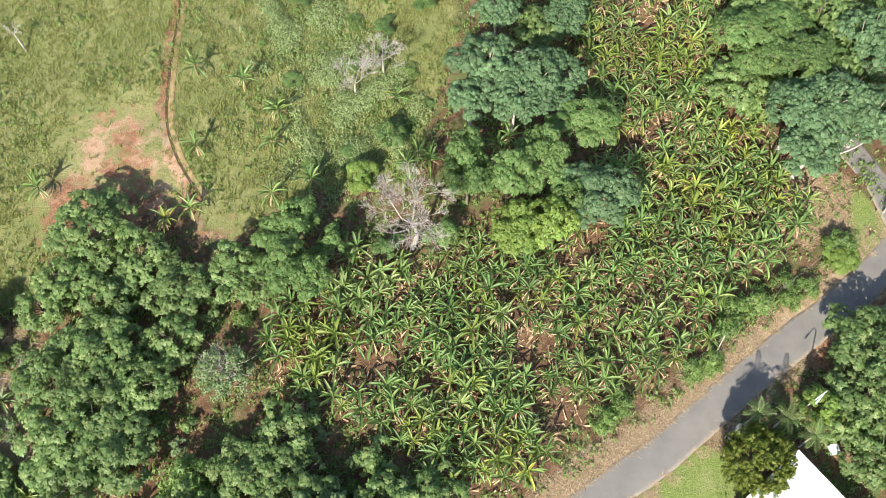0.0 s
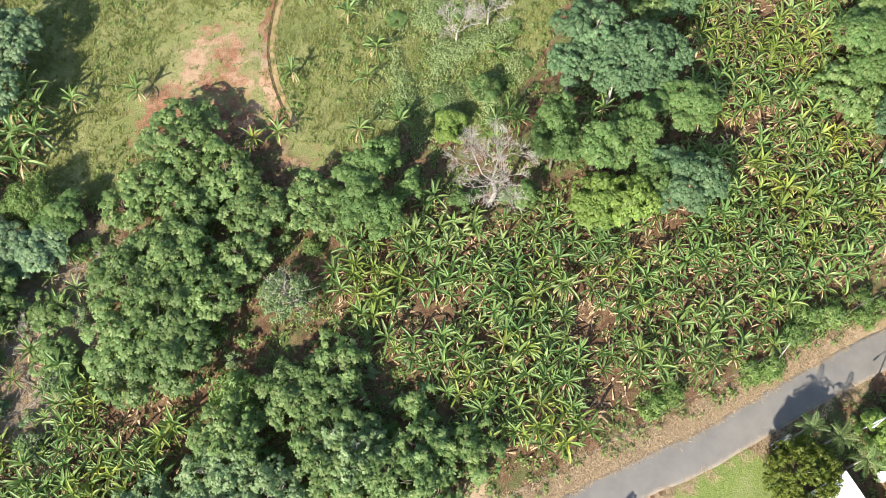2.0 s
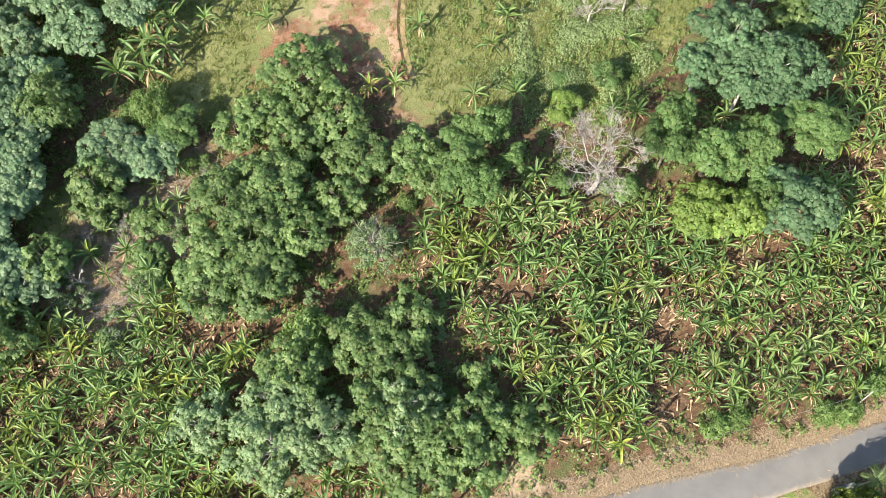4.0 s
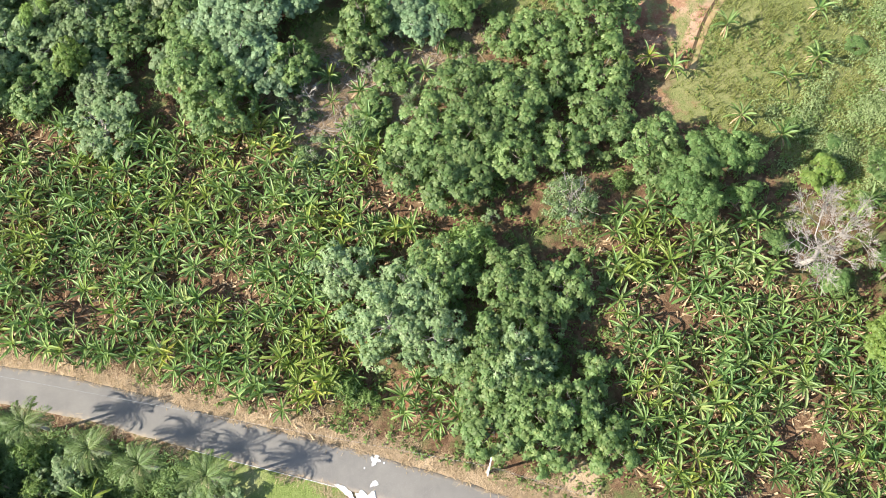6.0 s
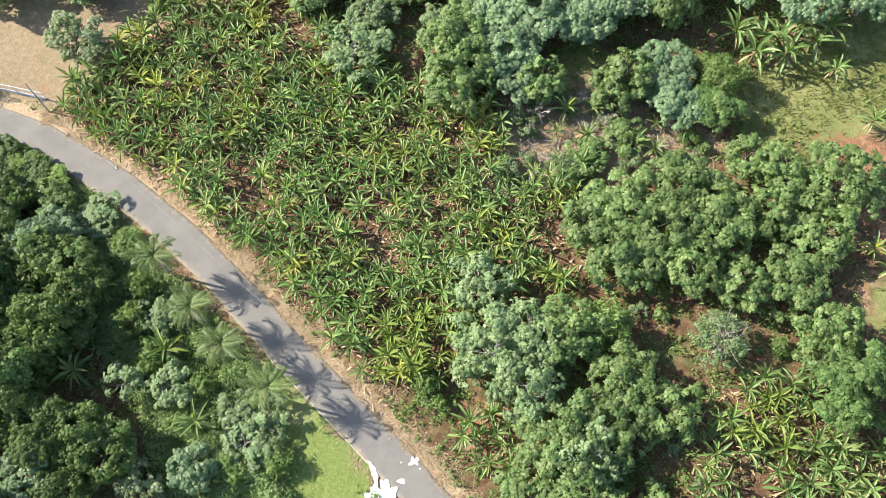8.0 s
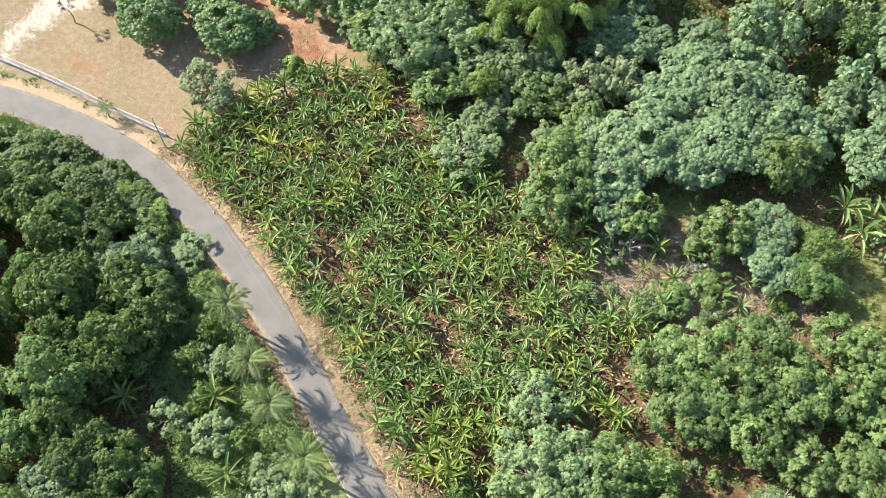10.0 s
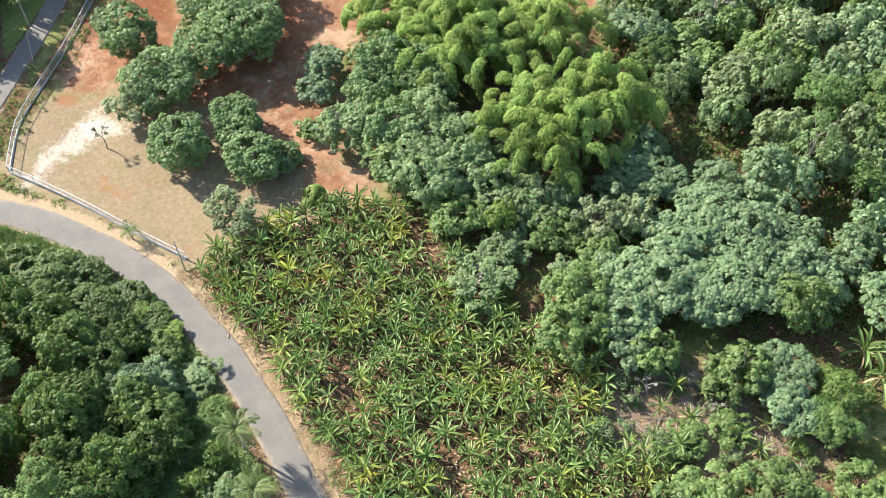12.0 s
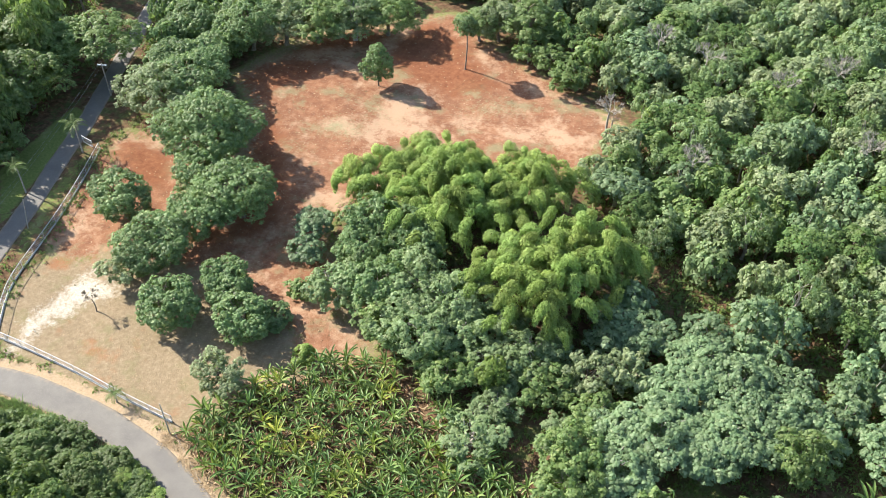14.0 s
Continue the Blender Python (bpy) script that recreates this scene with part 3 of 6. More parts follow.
def tufts(P, N, tone, shape, coarse, plain, rs):
    """Leaves set round each spot like the spokes of a small umbrella. Gives points, faces and a shade for each point."""
    gap, per, ll, lw, droop, up = shape
    wedge = coarse > 1.0 or per == 8 or plain
    if coarse > 1.0:
        per, lw = 5, lw * 1.4
    k = len(P) * per
    a = N * 0.6 + np.array([0, 0, up]) + rs.normal(size=P.shape) * 0.28
    a /= np.linalg.norm(a, axis=1, keepdims=True)
    u = np.cross(a, rs.normal(size=P.shape))
    u /= np.linalg.norm(u, axis=1, keepdims=True)
    a, u, p = np.repeat(a, per, 0), np.repeat(u, per, 0), np.repeat(P, per, 0)
    w = np.cross(a, u)
    th = np.tile(np.arange(per) * 2 * np.pi / per, len(P)) + rs.normal(size=k) * 0.2
    out = u * np.cos(th)[:, None] + w * np.sin(th)[:, None]
    side = np.cross(a, out)
    l = (ll * np.repeat(rs.uniform(0.72, 1.28, len(P)), per) * rs.uniform(0.8, 1.15, k) * coarse)[:, None]
    hw = l * lw / ll * 0.5
    fall = l * (droop * rs.uniform(0.5, 1.6, k))[:, None]
    p = p + a * l * rs.uniform(-0.12, 0.2, k)[:, None]
    if wedge:
        v = np.stack([p + a * 0.08, p + out * l - a * fall + side * hw * 1.25, p + out * l - a * fall - side * hw * 1.25], 1)
    else:
        mid = p + out * l * 0.5 - a * fall * 0.3
        v = np.stack([p + a * 0.05, mid - side * hw, p + out * l - a * fall, mid + side * hw], 1)
    n = v.shape[1]
    return v.reshape(-1, 3), np.arange(k * n).reshape(k, n), np.repeat(tone, per * n)


def bent(a, b, rs, sag=0.12, n=5):
    """A slightly crooked line from a to b."""
    a, b = np.array(a, float), np.array(b, float)
    u = np.linspace(0, 1, n)[:, None]
    off = rs.normal(size=3) * np.linalg.norm(b - a) * sag
    return a + (b - a) * u + off * np.sin(np.pi * u)


def make_tree(species, r, h, seed, coarse=1.0, low=0.22, girth=0.0):
    """Meshes of a trunk with limbs and of a crown, for a tree of radius r and height h."""
    rs = np.random.default_rng(seed)
    ll, lw, cover, cr, lobes, flat, bark = SPECIES[species]
    ll, lw, cr = ll * coarse, lw * coarse, cr * coarse ** 0.5
    semi = h * (1 - low) / 2
    mid = h - semi
    # lobes: overlapping lumps that give the crown an uneven outline
    if lobes > 1:
        lobes = int(lobes * (1.5 if species in ("broadleaf", "silver", "gray") and coarse == 1.0 else 1) * max(1.0, r / 4.6))
        ang = rs.uniform(0, 2 * np.pi) + np.arange(lobes) * 2.4
        airy = coarse == 1.0 and species in ("broadleaf", "silver", "gray")
        rad = (0.80 if airy else 0.62) * r * np.sqrt((np.arange(lobes) + 0.4) / lobes) * rs.uniform(0.85, 1.2, lobes)
        cz = mid + semi * (0.35 - 0.75 * (rad / r) ** 1.5 + rs.uniform(-0.25, 0.25, lobes))
        C = np.stack([rad * np.cos(ang), rad * np.sin(ang), cz], 1)
        R = r * rs.uniform(0.17 if airy else 0.25, 0.36 if airy else 0.44, lobes) * (0.9 if species in ("shade", "lime", "tiered") else 1)
        if species not in ("cecropia", "shade", "tiered"):      # a skirt of lower boughs
            a2 = np.arange(6) * 1.05 + rs.uniform(0, 6)
            q2 = r * rs.uniform(0.42, 0.62, 6)
            C = np.vstack([C, np.stack([q2 * np.cos(a2), q2 * np.sin(a2), mid - semi * rs.uniform(0.3, 0.65, 6)], 1)])
            R = np.r_[R, r * (rs.uniform(0.20, 0.34, 6) if airy else rs.uniform(0.26, 0.40, 6))]
    else:
        C, R = np.array([[0, 0, mid]]), np.array([r])
    airy = coarse == 1.0 and species in ("broadleaf", "silver", "gray")
    filled = species not in ("twiggy", "hedge")
    holes = -0.45 if airy else -1.2
    squash = np.clip(semi / r, 0.6, 1.3)
    if species in ("shade", "lime", "tiered", "cecropia"):
        squash *= 0.72
    lobe_tone = rs.uniform(0, 0.3, len(C))

    def hollow(p):
        return np.sin(p[:, 0] * 1.9 + seed) + np.sin(p[:, 1] * 2.1 + 2 * seed) + np.sin(p[:, 2] * 2.3)

    def within(p, share):
        return (np.linalg.norm((p[:, None] - C[None]) / np.array([1, 1, squash]), axis=2) < R[None] * share).any(1)

    if species in ROSETTE:
        gap = ROSETTE[species][0] * (coarse if coarse == 1.0 else coarse * 1.2)
        k = rs.choice(len(C), 7000, p=R ** 2 / (R ** 2).sum())
        d = rs.normal(size=(7000, 3))
        d[:, 2] = d[:, 2] * 0.9 + 0.35
        d /= np.linalg.norm(d, axis=1, keepdims=True)
        p = C[k] + d * R[k][:, None] * rs.uniform(0.82, 1.10, (7000, 1)) * np.array([1, 1, squash])
        p += d * (0.16 * np.sin(p[:, 0] * 3.1 + seed) + 0.16 * np.sin(p[:, 1] * 3.7 + p[:, 2] * 2.9))[:, None]
        keep = ~within(p, 0.80) & (hollow(p) > holes) & (d[:, 2] > -0.4)
        p, d, k = p[keep], d[keep], k[keep]
        _, first = np.unique(np.floor(p / gap).astype(int) @ np.array([1, 1000, 1000000]), return_index=True)
        p, d, k = p[first], d[first], k[first]
        v, f, tone = tufts(p, d, lobe_tone[k] + rs.uniform(0, 0.2, len(p)), ROSETTE[species], coarse, r > 5, rs)
    else:
        per = 14 if species == "fern" else 24
        clump_n = int(cover * 2.2 * np.pi * r * r * (1.15 if lobes > 1 else 1.5) / (ll * lw * 0.5 * per) * 0.78) + 6
        clump_n = int(clump_n * (0.66 if coarse == 1.0 else 0.42)) if filled else clump_n
        pts, nrm, lobe = [], [], []
        total = 0
        while total < clump_n:
            k = rs.integers(0, len(C), 400)
            d = rs.normal(size=(400, 3))
            d[:, 2] = d[:, 2] * 0.9 + 0.35
            d /= np.linalg.norm(d, axis=1, keepdims=True)
            p = C[k] + d * R[k][:, None] * rs.uniform(0.72, 1.04, (400, 1)) * np.array([1, 1, squash])
            deep = within(p, 0.66) | (hollow(p) < holes) | (d[:, 2] < -0.3)
            p, d = p[~deep], d[~deep]
            lobe.append(k[~deep])
            pts.append(p)
            nrm.append(d)
            total += len(p)
        P, N = np.concatenate(pts)[:clump_n], np.concatenate(nrm)[:clump_n]
        tone = np.repeat(lobe_tone[np.concatenate(lobe)[:clump_n]] + rs.uniform(0, 0.2, len(P)), per * 3)
        off = rs.normal(size=(len(P) * per, 3))
        off /= np.linalg.norm(off, axis=1, keepdims=True)
        off *= cr * rs.uniform(0.25, 1.0, (len(off), 1)) ** 0.6
        n = off / cr * 1.4 + np.repeat(N, per, 0) * 0.5 + np.array([0, 0, flat * 0.6]) + rs.normal(size=off.shape) * 0.35
        v, f = leaf_cards(np.repeat(P, per, 0) + off, n, ll, lw, rs, along=off + np.array([0, 0, -0.3]))
    mat = LEAF["silver" if species == "twiggy" else species]
    faces = [f]
    if filled:      # inner leaves that close each lobe
        size = 0.34 * coarse
        for q in range(len(C)):
            n = int((0.7 if airy else 0.9 if coarse == 1.0 else 0.6) * np.pi * R[q] ** 2 / (size * size * 0.42)) + 8
            d = rs.normal(size=(n, 3)) * np.array([1, 1, 0.9]) + np.array([0, 0, 0.25])
            d /= np.linalg.norm(d, axis=1, keepdims=True)
            p = C[q] + d * R[q] * (rs.uniform(0.66, 0.84, (n, 1)) - (0.08 if airy else 0)) * np.array([1, 1, squash])
            keep = ~within(p, 0.56 if airy else 0.62) & (hollow(p) > holes + 0.2) & (d[:, 2] > -0.45)
            p, d = p[keep], d[keep]
            hv, hf = leaf_cards(p, d + rs.normal(size=d.shape) * 0.3 + np.array([0, 0, 0.25]), size, size * 0.85, rs)
            faces.append(hf + len(v))
            v = np.vstack([v, hv])
            tone = np.r_[tone, np.repeat(lobe_tone[q] + rs.uniform(0, 0.2, len(p)), 3)]
    v[:, 2] = np.maximum(v[:, 2], 0.08)
    crown = mesh_np(species + "_crown", v, faces, [mat])
    crown.attributes.new("tone", "FLOAT", "POINT").data.foreach_set("value", tone.astype(np.float32))
    wood = Soup()
    base = girth or max(0.10, 0.022 * h + 0.02 * r)
    lean = rs.normal(size=2) * (0.01 if girth else 0.03) * h
    fork = np.array([lean[0], lean[1], mid - semi * 0.55])
    wood.tube(np.vstack([[0, 0, -0.3], [0, 0, 0.05], bent((0, 0, 0.3), fork, rs, 0.008 if girth else 0.04)]), np.r_[base * 1.6, base * 1.25, np.linspace(base, base * 0.7, 5)], 6)
    for c, rr in list(zip(C, R))[: 9 if coarse == 1.0 else 4]:
        tip = c + np.array([0, 0, rr * 0.55])
        wood.tube(bent(fork, tip, rs, 0.10, 4), np.linspace(base * 0.55, base * 0.12, 4), 4)
        for _ in range(0 if coarse > 1 else 13 if species == "twiggy" else 3 if species == "silver" else 1):
            q = c + rs.normal(size=3) * rr * (0.62 if species == "twiggy" else 0.4) + np.array([0, 0, rr * (0.75 if species == "twiggy" else 0)])
            wood.tube(bent(fork + (tip - fork) * rs.uniform(0.4, 0.8), q, rs, 0.12, 4), np.linspace(base * (0.12 if species == "twiggy" else 0.2), base * 0.05, 4), 4)
    return wood.mesh(species + "_trunk", [bark], True), crown


STOCK = {}
FAR_WOODS = []
TREES = []          # where trees stand: x, y, radius


def tree(species, x, y, r, h, coarse=1.0, label="", group="", joined=False):
    """Stands a tree of a kind on the ground, fitted to its radius and height."""
    size = 2.0 if r < 2.5 else 3.0 if r < 3.7 else 4.6 if r < 5.4 or coarse > 1 else 6.2 if r < 7 else 8.0
    pick = len(TREES) % 3
    key = (species, size, pick, coarse)
    if key not in STOCK:
        STOCK[key] = make_tree(species, size, size * 1.9, 100 + 17 * len(STOCK), coarse, 0.14 if species not in ("fern", "hedge") else 0.02)
    trunk, crown = STOCK[key]
    words, cat = TREE_WORDS[species]
    turn = (len(TREES) * 137.5) % 360
    TREES.append((x, y, r))
    m = Matrix.LocRotScale((x, y, ground_z(x, y)), Euler((0, 0, radians(turn))), (r / size, r / size, h / (size * 1.9)))
    if joined:
        FAR_WOODS.append((trunk, crown, m))
        return None
    if not label:
        label = ("small " if r < 2.2 else "large " if r > 4.2 else "") + words
    ob = thing("shrub" if cat == "shrub" else species_name(species), label, cat, group, m=m)
    part("trunk", trunk, ob)
    part("crown", crown, ob)
    return ob


def species_name(species):
    return {"mango": "fruit_tree", "hedge": "clipped_tree", "cecropia": "pale_tree", "twiggy": "half_bare_tree"}.get(species, "tree")


tree("tiered", 70.2, 10.1, 5.3, 12.0)
tree("tiered", 69.3, 3.1, 5.6, 12.0)
tree("tiered", 65.5, 10.8, 4.0, 11.0)
tree("tiered", 65.7, 5.2, 3.8, 11.0)
tree("shade", 65.8, -3.5, 4.9, 9.0)
tree("shade", 57.2, 9.8, 3.4, 11.0)
tree("shade", 53.9, 8.5, 3.6, 10.0)
tree("shade", 55.9, 3.8, 3.6, 11.0)
tree("shade", 58.1, 0.2, 4.0, 11.0)
tree("shade", 60.7, 1.3, 2.9, 11.0)
tree("lime", 50.1, 1.8, 3.7, 9.0)
tree("lime", 51.4, -1.9, 3.3, 9.0)
tree("shade", 54.5, -3.1, 2.7, 9.0)
tree("tiered", 55.5, -7.2, 5.3, 10.0)
tree("shade", 82.9, -22.5, 6.5, 13.0)
tree("shade", 81.3, -27.3, 6.6, 14.0)
tree("broadleaf", 77.4, -22.3, 4.4, 9.0)
tree("lime", 81.0, -26.2, 2.4, 8.0)
tree("tiered", 71.9, -28.8, 5.5, 13.0)
tree("tiered", 74.3, -33.1, 5.4, 13.0)
tree("tiered", 68.2, -30.9, 4.8, 11.0)
tree("tiered", 74.6, -37.5, 5.0, 12.0)
tree("tiered", 86.5, -36.2, 4.8, 13.0)
tree("broadleaf", 89.6, -31.0, 5.2, 12.0)
tree("shade", 60.2, 20.0, 2.2, 4.0)
tree("lime", 53.6, 21.8, 2.3, 4.0)
tree("broadleaf", 45.1, -39.8, 4.8, 8.0)
tree("broadleaf", 39.7, -39.7, 4.7, 8.0)
tree("lime", 37.4, -35.2, 2.7, 6.0)
tree("broadleaf", 36.3, -37.3, 2.9, 6.0)
tree("broadleaf", 33.3, -40.4, 3.8, 6.0)
tree("broadleaf", 81.6, 4.7, 3.4, 6.0)
tree("tiered", 83.2, 2.0, 3.7, 8.0)
tree("tiered", 80.9, 10.8, 3.7, 8.0)
tree("broadleaf", 37.8, 49.8, 5.2, 8.0)
tree("broadleaf", 27.3, 51.9, 2.8, 5.0)
tree("broadleaf", 30.9, 49.7, 3.7, 6.0)
tree("broadleaf", 35.6, 42.8, 3.5, 6.0)
tree("broadleaf", 32.8, 37.6, 4.0, 6.0)
tree("broadleaf", 30.1, 44.7, 3.3, 6.0)
tree("broadleaf", 19.7, 46.6, 4.0, 7.0)
tree("broadleaf", 23.9, 43.3, 4.3, 7.0)
tree("broadleaf", 19.0, 40.5, 4.5, 7.0)
tree("broadleaf", 13.6, 42.5, 4.7, 7.0)
tree("broadleaf", 13.8, 36.7, 4.8, 7.0)
tree("broadleaf", 21.8, 36.9, 3.7, 7.0)
tree("broadleaf", 9.7, 39.8, 3.2, 6.0)
tree("broadleaf", 27.0, 35.5, 3.1, 6.0)
tree("twiggy", 25.2, 29.1, 3.9, 6.0)
tree("broadleaf", 36.9, 31.9, 3.7, 6.0)
tree("broadleaf", 35.6, 28.1, 2.7, 5.0)
tree("shade", 42.2, 27.7, 3.6, 9.0)
tree("shade", 38.5, 26.2, 3.5, 9.0)
tree("shade", 44.6, 26.5, 2.8, 9.0)
tree("shade", 37.5, 22.8, 2.9, 8.0)
tree("shade", 43.1, 22.3, 2.2, 6.0)
tree("fern", 13.1, 28.7, 3.5, 6.0)
tree("silver", -1.4, 31.3, 3.8, 5.2)
tree("silver", 4.8, 26.4, 4.4, 8.0)
tree("silver", 1.1, 23.3, 4.7, 8.0)
tree("silver", 5.2, 20.4, 4.1, 8.0)
tree("broadleaf", 8.7, 27.0, 4.0, 8.0)
tree("broadleaf", 15.0, 23.2, 3.7, 7.0)
tree("broadleaf", 15.2, 18.0, 4.2, 7.0)
tree("broadleaf", 9.8, 15.4, 4.6, 8.0)
tree("silver", 12.3, 14.8, 4.1, 8.0)
tree("broadleaf", 12.2, 9.5, 3.9, 7.0)
tree("broadleaf", 20.5, 20.3, 3.1, 6.0)
tree("broadleaf", 15.7, 8.1, 3.2, 6.0)
tree("broadleaf", 17.9, 3.1, 3.2, 5.0)
tree("broadleaf", 7.4, 9.3, 3.6, 6.0)
tree("broadleaf", 12.0, 5.3, 3.0, 5.0)
tree("broadleaf", 20.2, 10.9, 2.3, 4.0)
tree("cecropia", 2.8, 80.1, 5.7, 8.2)
tree("cecropia", 7.3, 77.9, 5.4, 8.8)
tree("cecropia", 7.2, 70.7, 5.6, 8.2)
tree("cecropia", -0.5, 73.6, 5.1, 8.2)
tree("cecropia", 0.9, 67.2, 5.3, 8.2)
tree("cecropia", 6.1, 66.3, 3.6, 7.5)
tree("cecropia", -5.0, 66.9, 4.4, 7.5)
tree("cecropia", -2.7, 60.9, 4.8, 7.5)
tree("cecropia", 12.4, 74.6, 4.6, 8.2)
tree("broadleaf", 16.2, 71.1, 3.9, 10.0)
tree("broadleaf", -9.3, 60.6, 4.2, 9.0)
tree("broadleaf", -7.6, 55.7, 4.6, 8.0)
tree("cecropia", -0.9, 57.9, 3.6, 6.1)
tree("broadleaf", 2.0, 57.7, 3.1, 7.0)
tree("cecropia", 16.4, 61.7, 4.4, 5.4)
tree("cecropia", 18.2, 57.9, 4.0, 5.4)
tree("broadleaf", 11.9, 59.7, 3.5, 7.0)
tree("broadleaf", 10.7, 57.8, 3.0, 6.0)
tree("shade", 23.2, 57.8, 3.5, 5.0)
tree("fern", 23.5, 62.4, 3.8, 6.0)
tree("broadleaf", 12.9, 52.5, 2.6, 3.0)
tree("broadleaf", 8.8, 49.3, 2.6, 3.0)
tree("cecropia", 40.5, 75.9, 4.7, 9.0)
tree("cecropia", 33.1, 73.1, 4.2, 8.0)
tree("cecropia", 35.7, 77.9, 4.7, 10.0)
tree("mango", -88.5, 76.5, 5.9, 8.7)
tree("mango", -75.3, 78.7, 5.6, 8.3)
tree("mango", -71.8, 84.6, 7.6, 11.2)
tree("mango", -80.1, 87.2, 5.9, 8.7)
tree("mango", -84.0, 95.4, 9.0, 13.3)
tree("gray", -86.5, 102.5, 4.9, 9.0)
tree("mango", -97.2, 107.5, 7.5, 11.1)
tree("gray", -100.1, 102.2, 8.2, 12.1)
tree("mango", -104.1, 112.9, 6.2, 10.0)
tree("mango", -99.4, 116.1, 6.2, 10.0)
tree("mango", -77.0, 70.2, 6.1, 9.0)
tree("gray", -78.9, 65.5, 4.2, 6.2)
tree("mango", -68.3, 61.6, 4.9, 7.3)
tree("mango", -64.9, 69.9, 3.8, 6.0)
tree("mango", -62.6, 67.8, 3.9, 6.0)
tree("mango", -57.8, 64.0, 4.6, 6.8)
tree("mango", -55.6, 66.8, 3.5, 3.0)
tree("gray", -55.3, 54.2, 4.2, 6.2)
tree("lime", -47.6, 62.5, 1.8, 3.0)
tree("broadleaf", -54.4, 73.4, 2.3, 3.0)
tree("cecropia", -58.4, 84.9, 4.0, 6.0)
tree("cecropia", -56.8, 79.4, 3.3, 5.0)
tree("mango", -49.0, 86.8, 5.3, 10.0)
tree("mango", -42.6, 88.3, 4.8, 10.0)
tree("mango", -48.6, 82.3, 4.8, 8.0)
tree("mango", -40.6, 83.9, 5.1, 9.0)
tree("silver", -48.7, 74.5, 5.1, 8.0)
tree("mango", -42.7, 75.3, 5.2, 9.0)
tree("silver", -37.1, 78.4, 5.8, 10.0)
tree("silver", -31.8, 77.2, 5.9, 10.0)
tree("silver", -34.2, 71.0, 6.0, 9.0)
tree("broadleaf", -38.4, 70.9, 4.9, 8.0)
tree("silver", -28.8, 74.1, 4.9, 8.0)
tree("silver", -24.2, 78.4, 3.8, 6.0)
tree("broadleaf", -28.5, 66.8, 4.3, 5.9)
tree("silver", -22.5, 70.7, 5.2, 5.6)
tree("lime", -22.4, 68.4, 2.6, 7.0)
tree("silver", -18.9, 73.9, 4.6, 6.4)
tree("broadleaf", -16.0, 70.5, 4.2, 5.6)
tree("silver", -21.6, 58.8, 5.0, 5.3)
tree("silver", -20.2, 65.0, 3.7, 4.8)
tree("silver", -10.3, 62.2, 4.3, 6.4)
tree("broadleaf", -8.0, 68.8, 3.7, 6.4)
tree("gray", -10.4, 73.8, 4.1, 8.0)
tree("gray", -6.3, 75.6, 3.6, 8.0)
tree("broadleaf", -132.5, 104.4, 9.5, 13.2)
tree("broadleaf", -127.5, 104.7, 8.0, 13.0)
tree("broadleaf", -120.5, 111.0, 8.3, 13.0)
tree("broadleaf", -124.0, 94.6, 7.6, 13.0)
tree("broadleaf", -117.5, 79.5, 5.6, 9.0)
tree("mango", -123.5, 88.5, 6.0, 11.0)
tree("mango", -97.7, 128.5, 7.2, 12.0)
tree("gray", -92.8, 133.2, 7.7, 12.0)
tree("broadleaf", -87.3, 137.2, 8.2, 12.0)
tree("silver", -81.1, 141.1, 7.8, 12.0)
tree("broadleaf", -75.6, 145.3, 7.2, 11.0)
tree("mango", -109.8, 124.2, 6.4, 9.5)
tree("gray", -106.5, 128.2, 5.7, 9.0)
tree("broadleaf", -57.2, 150.6, 5.4, 9.0)
tree("gray", -53.6, 152.3, 6.3, 10.0)
tree("broadleaf", -47.5, 153.8, 6.7, 10.0)
tree("broadleaf", -45.1, 146.4, 3.5, 4.8)
tree("broadleaf", -40.5, 146.2, 4.0, 5.6)
tree("broadleaf", -35.1, 142.0, 4.2, 6.0)
tree("olive", -60.3, 36.4, 4.5, 2.9)
tree("olive", -56.2, 35.7, 3.8, 2.5)
tree("lime", -53.4, 35.2, 2.9, 2.0)
tree("olive", -59.6, 33.0, 3.9, 5.5)
tree("olive", -57.0, 28.2, 4.3, 8.0)
tree("cecropia", -51.0, 26.9, 3.7, 7.4)
tree("cecropia", -49.7, 29.7, 2.8, 5.0)
tree("olive", -54.9, 22.8, 4.3, 9.0)
tree("olive", -48.6, 18.6, 3.6, 8.0)
tree("olive", -52.0, 18.2, 4.1, 9.0)
tree("olive", -48.4, 13.3, 4.3, 9.0)
tree("olive", -46.9, 8.7, 3.8, 9.0)
tree("olive", -43.2, 7.3, 4.2, 9.0)
tree("olive", -39.6, 7.2, 4.0, 8.0)
tree("olive", -36.4, 6.3, 3.6, 7.0)
tree("cecropia", -43.2, 2.7, 3.9, 8.0)
tree("olive", -39.5, 1.4, 3.8, 8.0)
tree("cecropia", -27.6, 6.5, 2.8, 5.0)
tree("gray", -32.3, 3.5, 3.0, 5.0)
tree("olive", -44.5, 18.8, 3.2, 6.0)
tree("silver", -37.3, 14.5, 2.4, 4.0)
tree("fern", -38.5, 20.8, 2.6, 4.0)
tree("silver", -46.7, 32.4, 3.0, 2.0)
tree("fern", -42.1, 30.0, 2.5, 1.9)
tree("silver", -22.9, 9.7, 3.1, 3.0)
tree("fern", -19.5, 8.8, 2.4, 3.0)
tree("silver", -21.4, 12.6, 2.7, 3.0)
tree("fern", -24.0, 7.6, 2.5, 3.0)
tree("silver", -34.9, 21.7, 2.8, 4.0)
tree("fern", -35.3, 17.6, 2.4, 4.0)
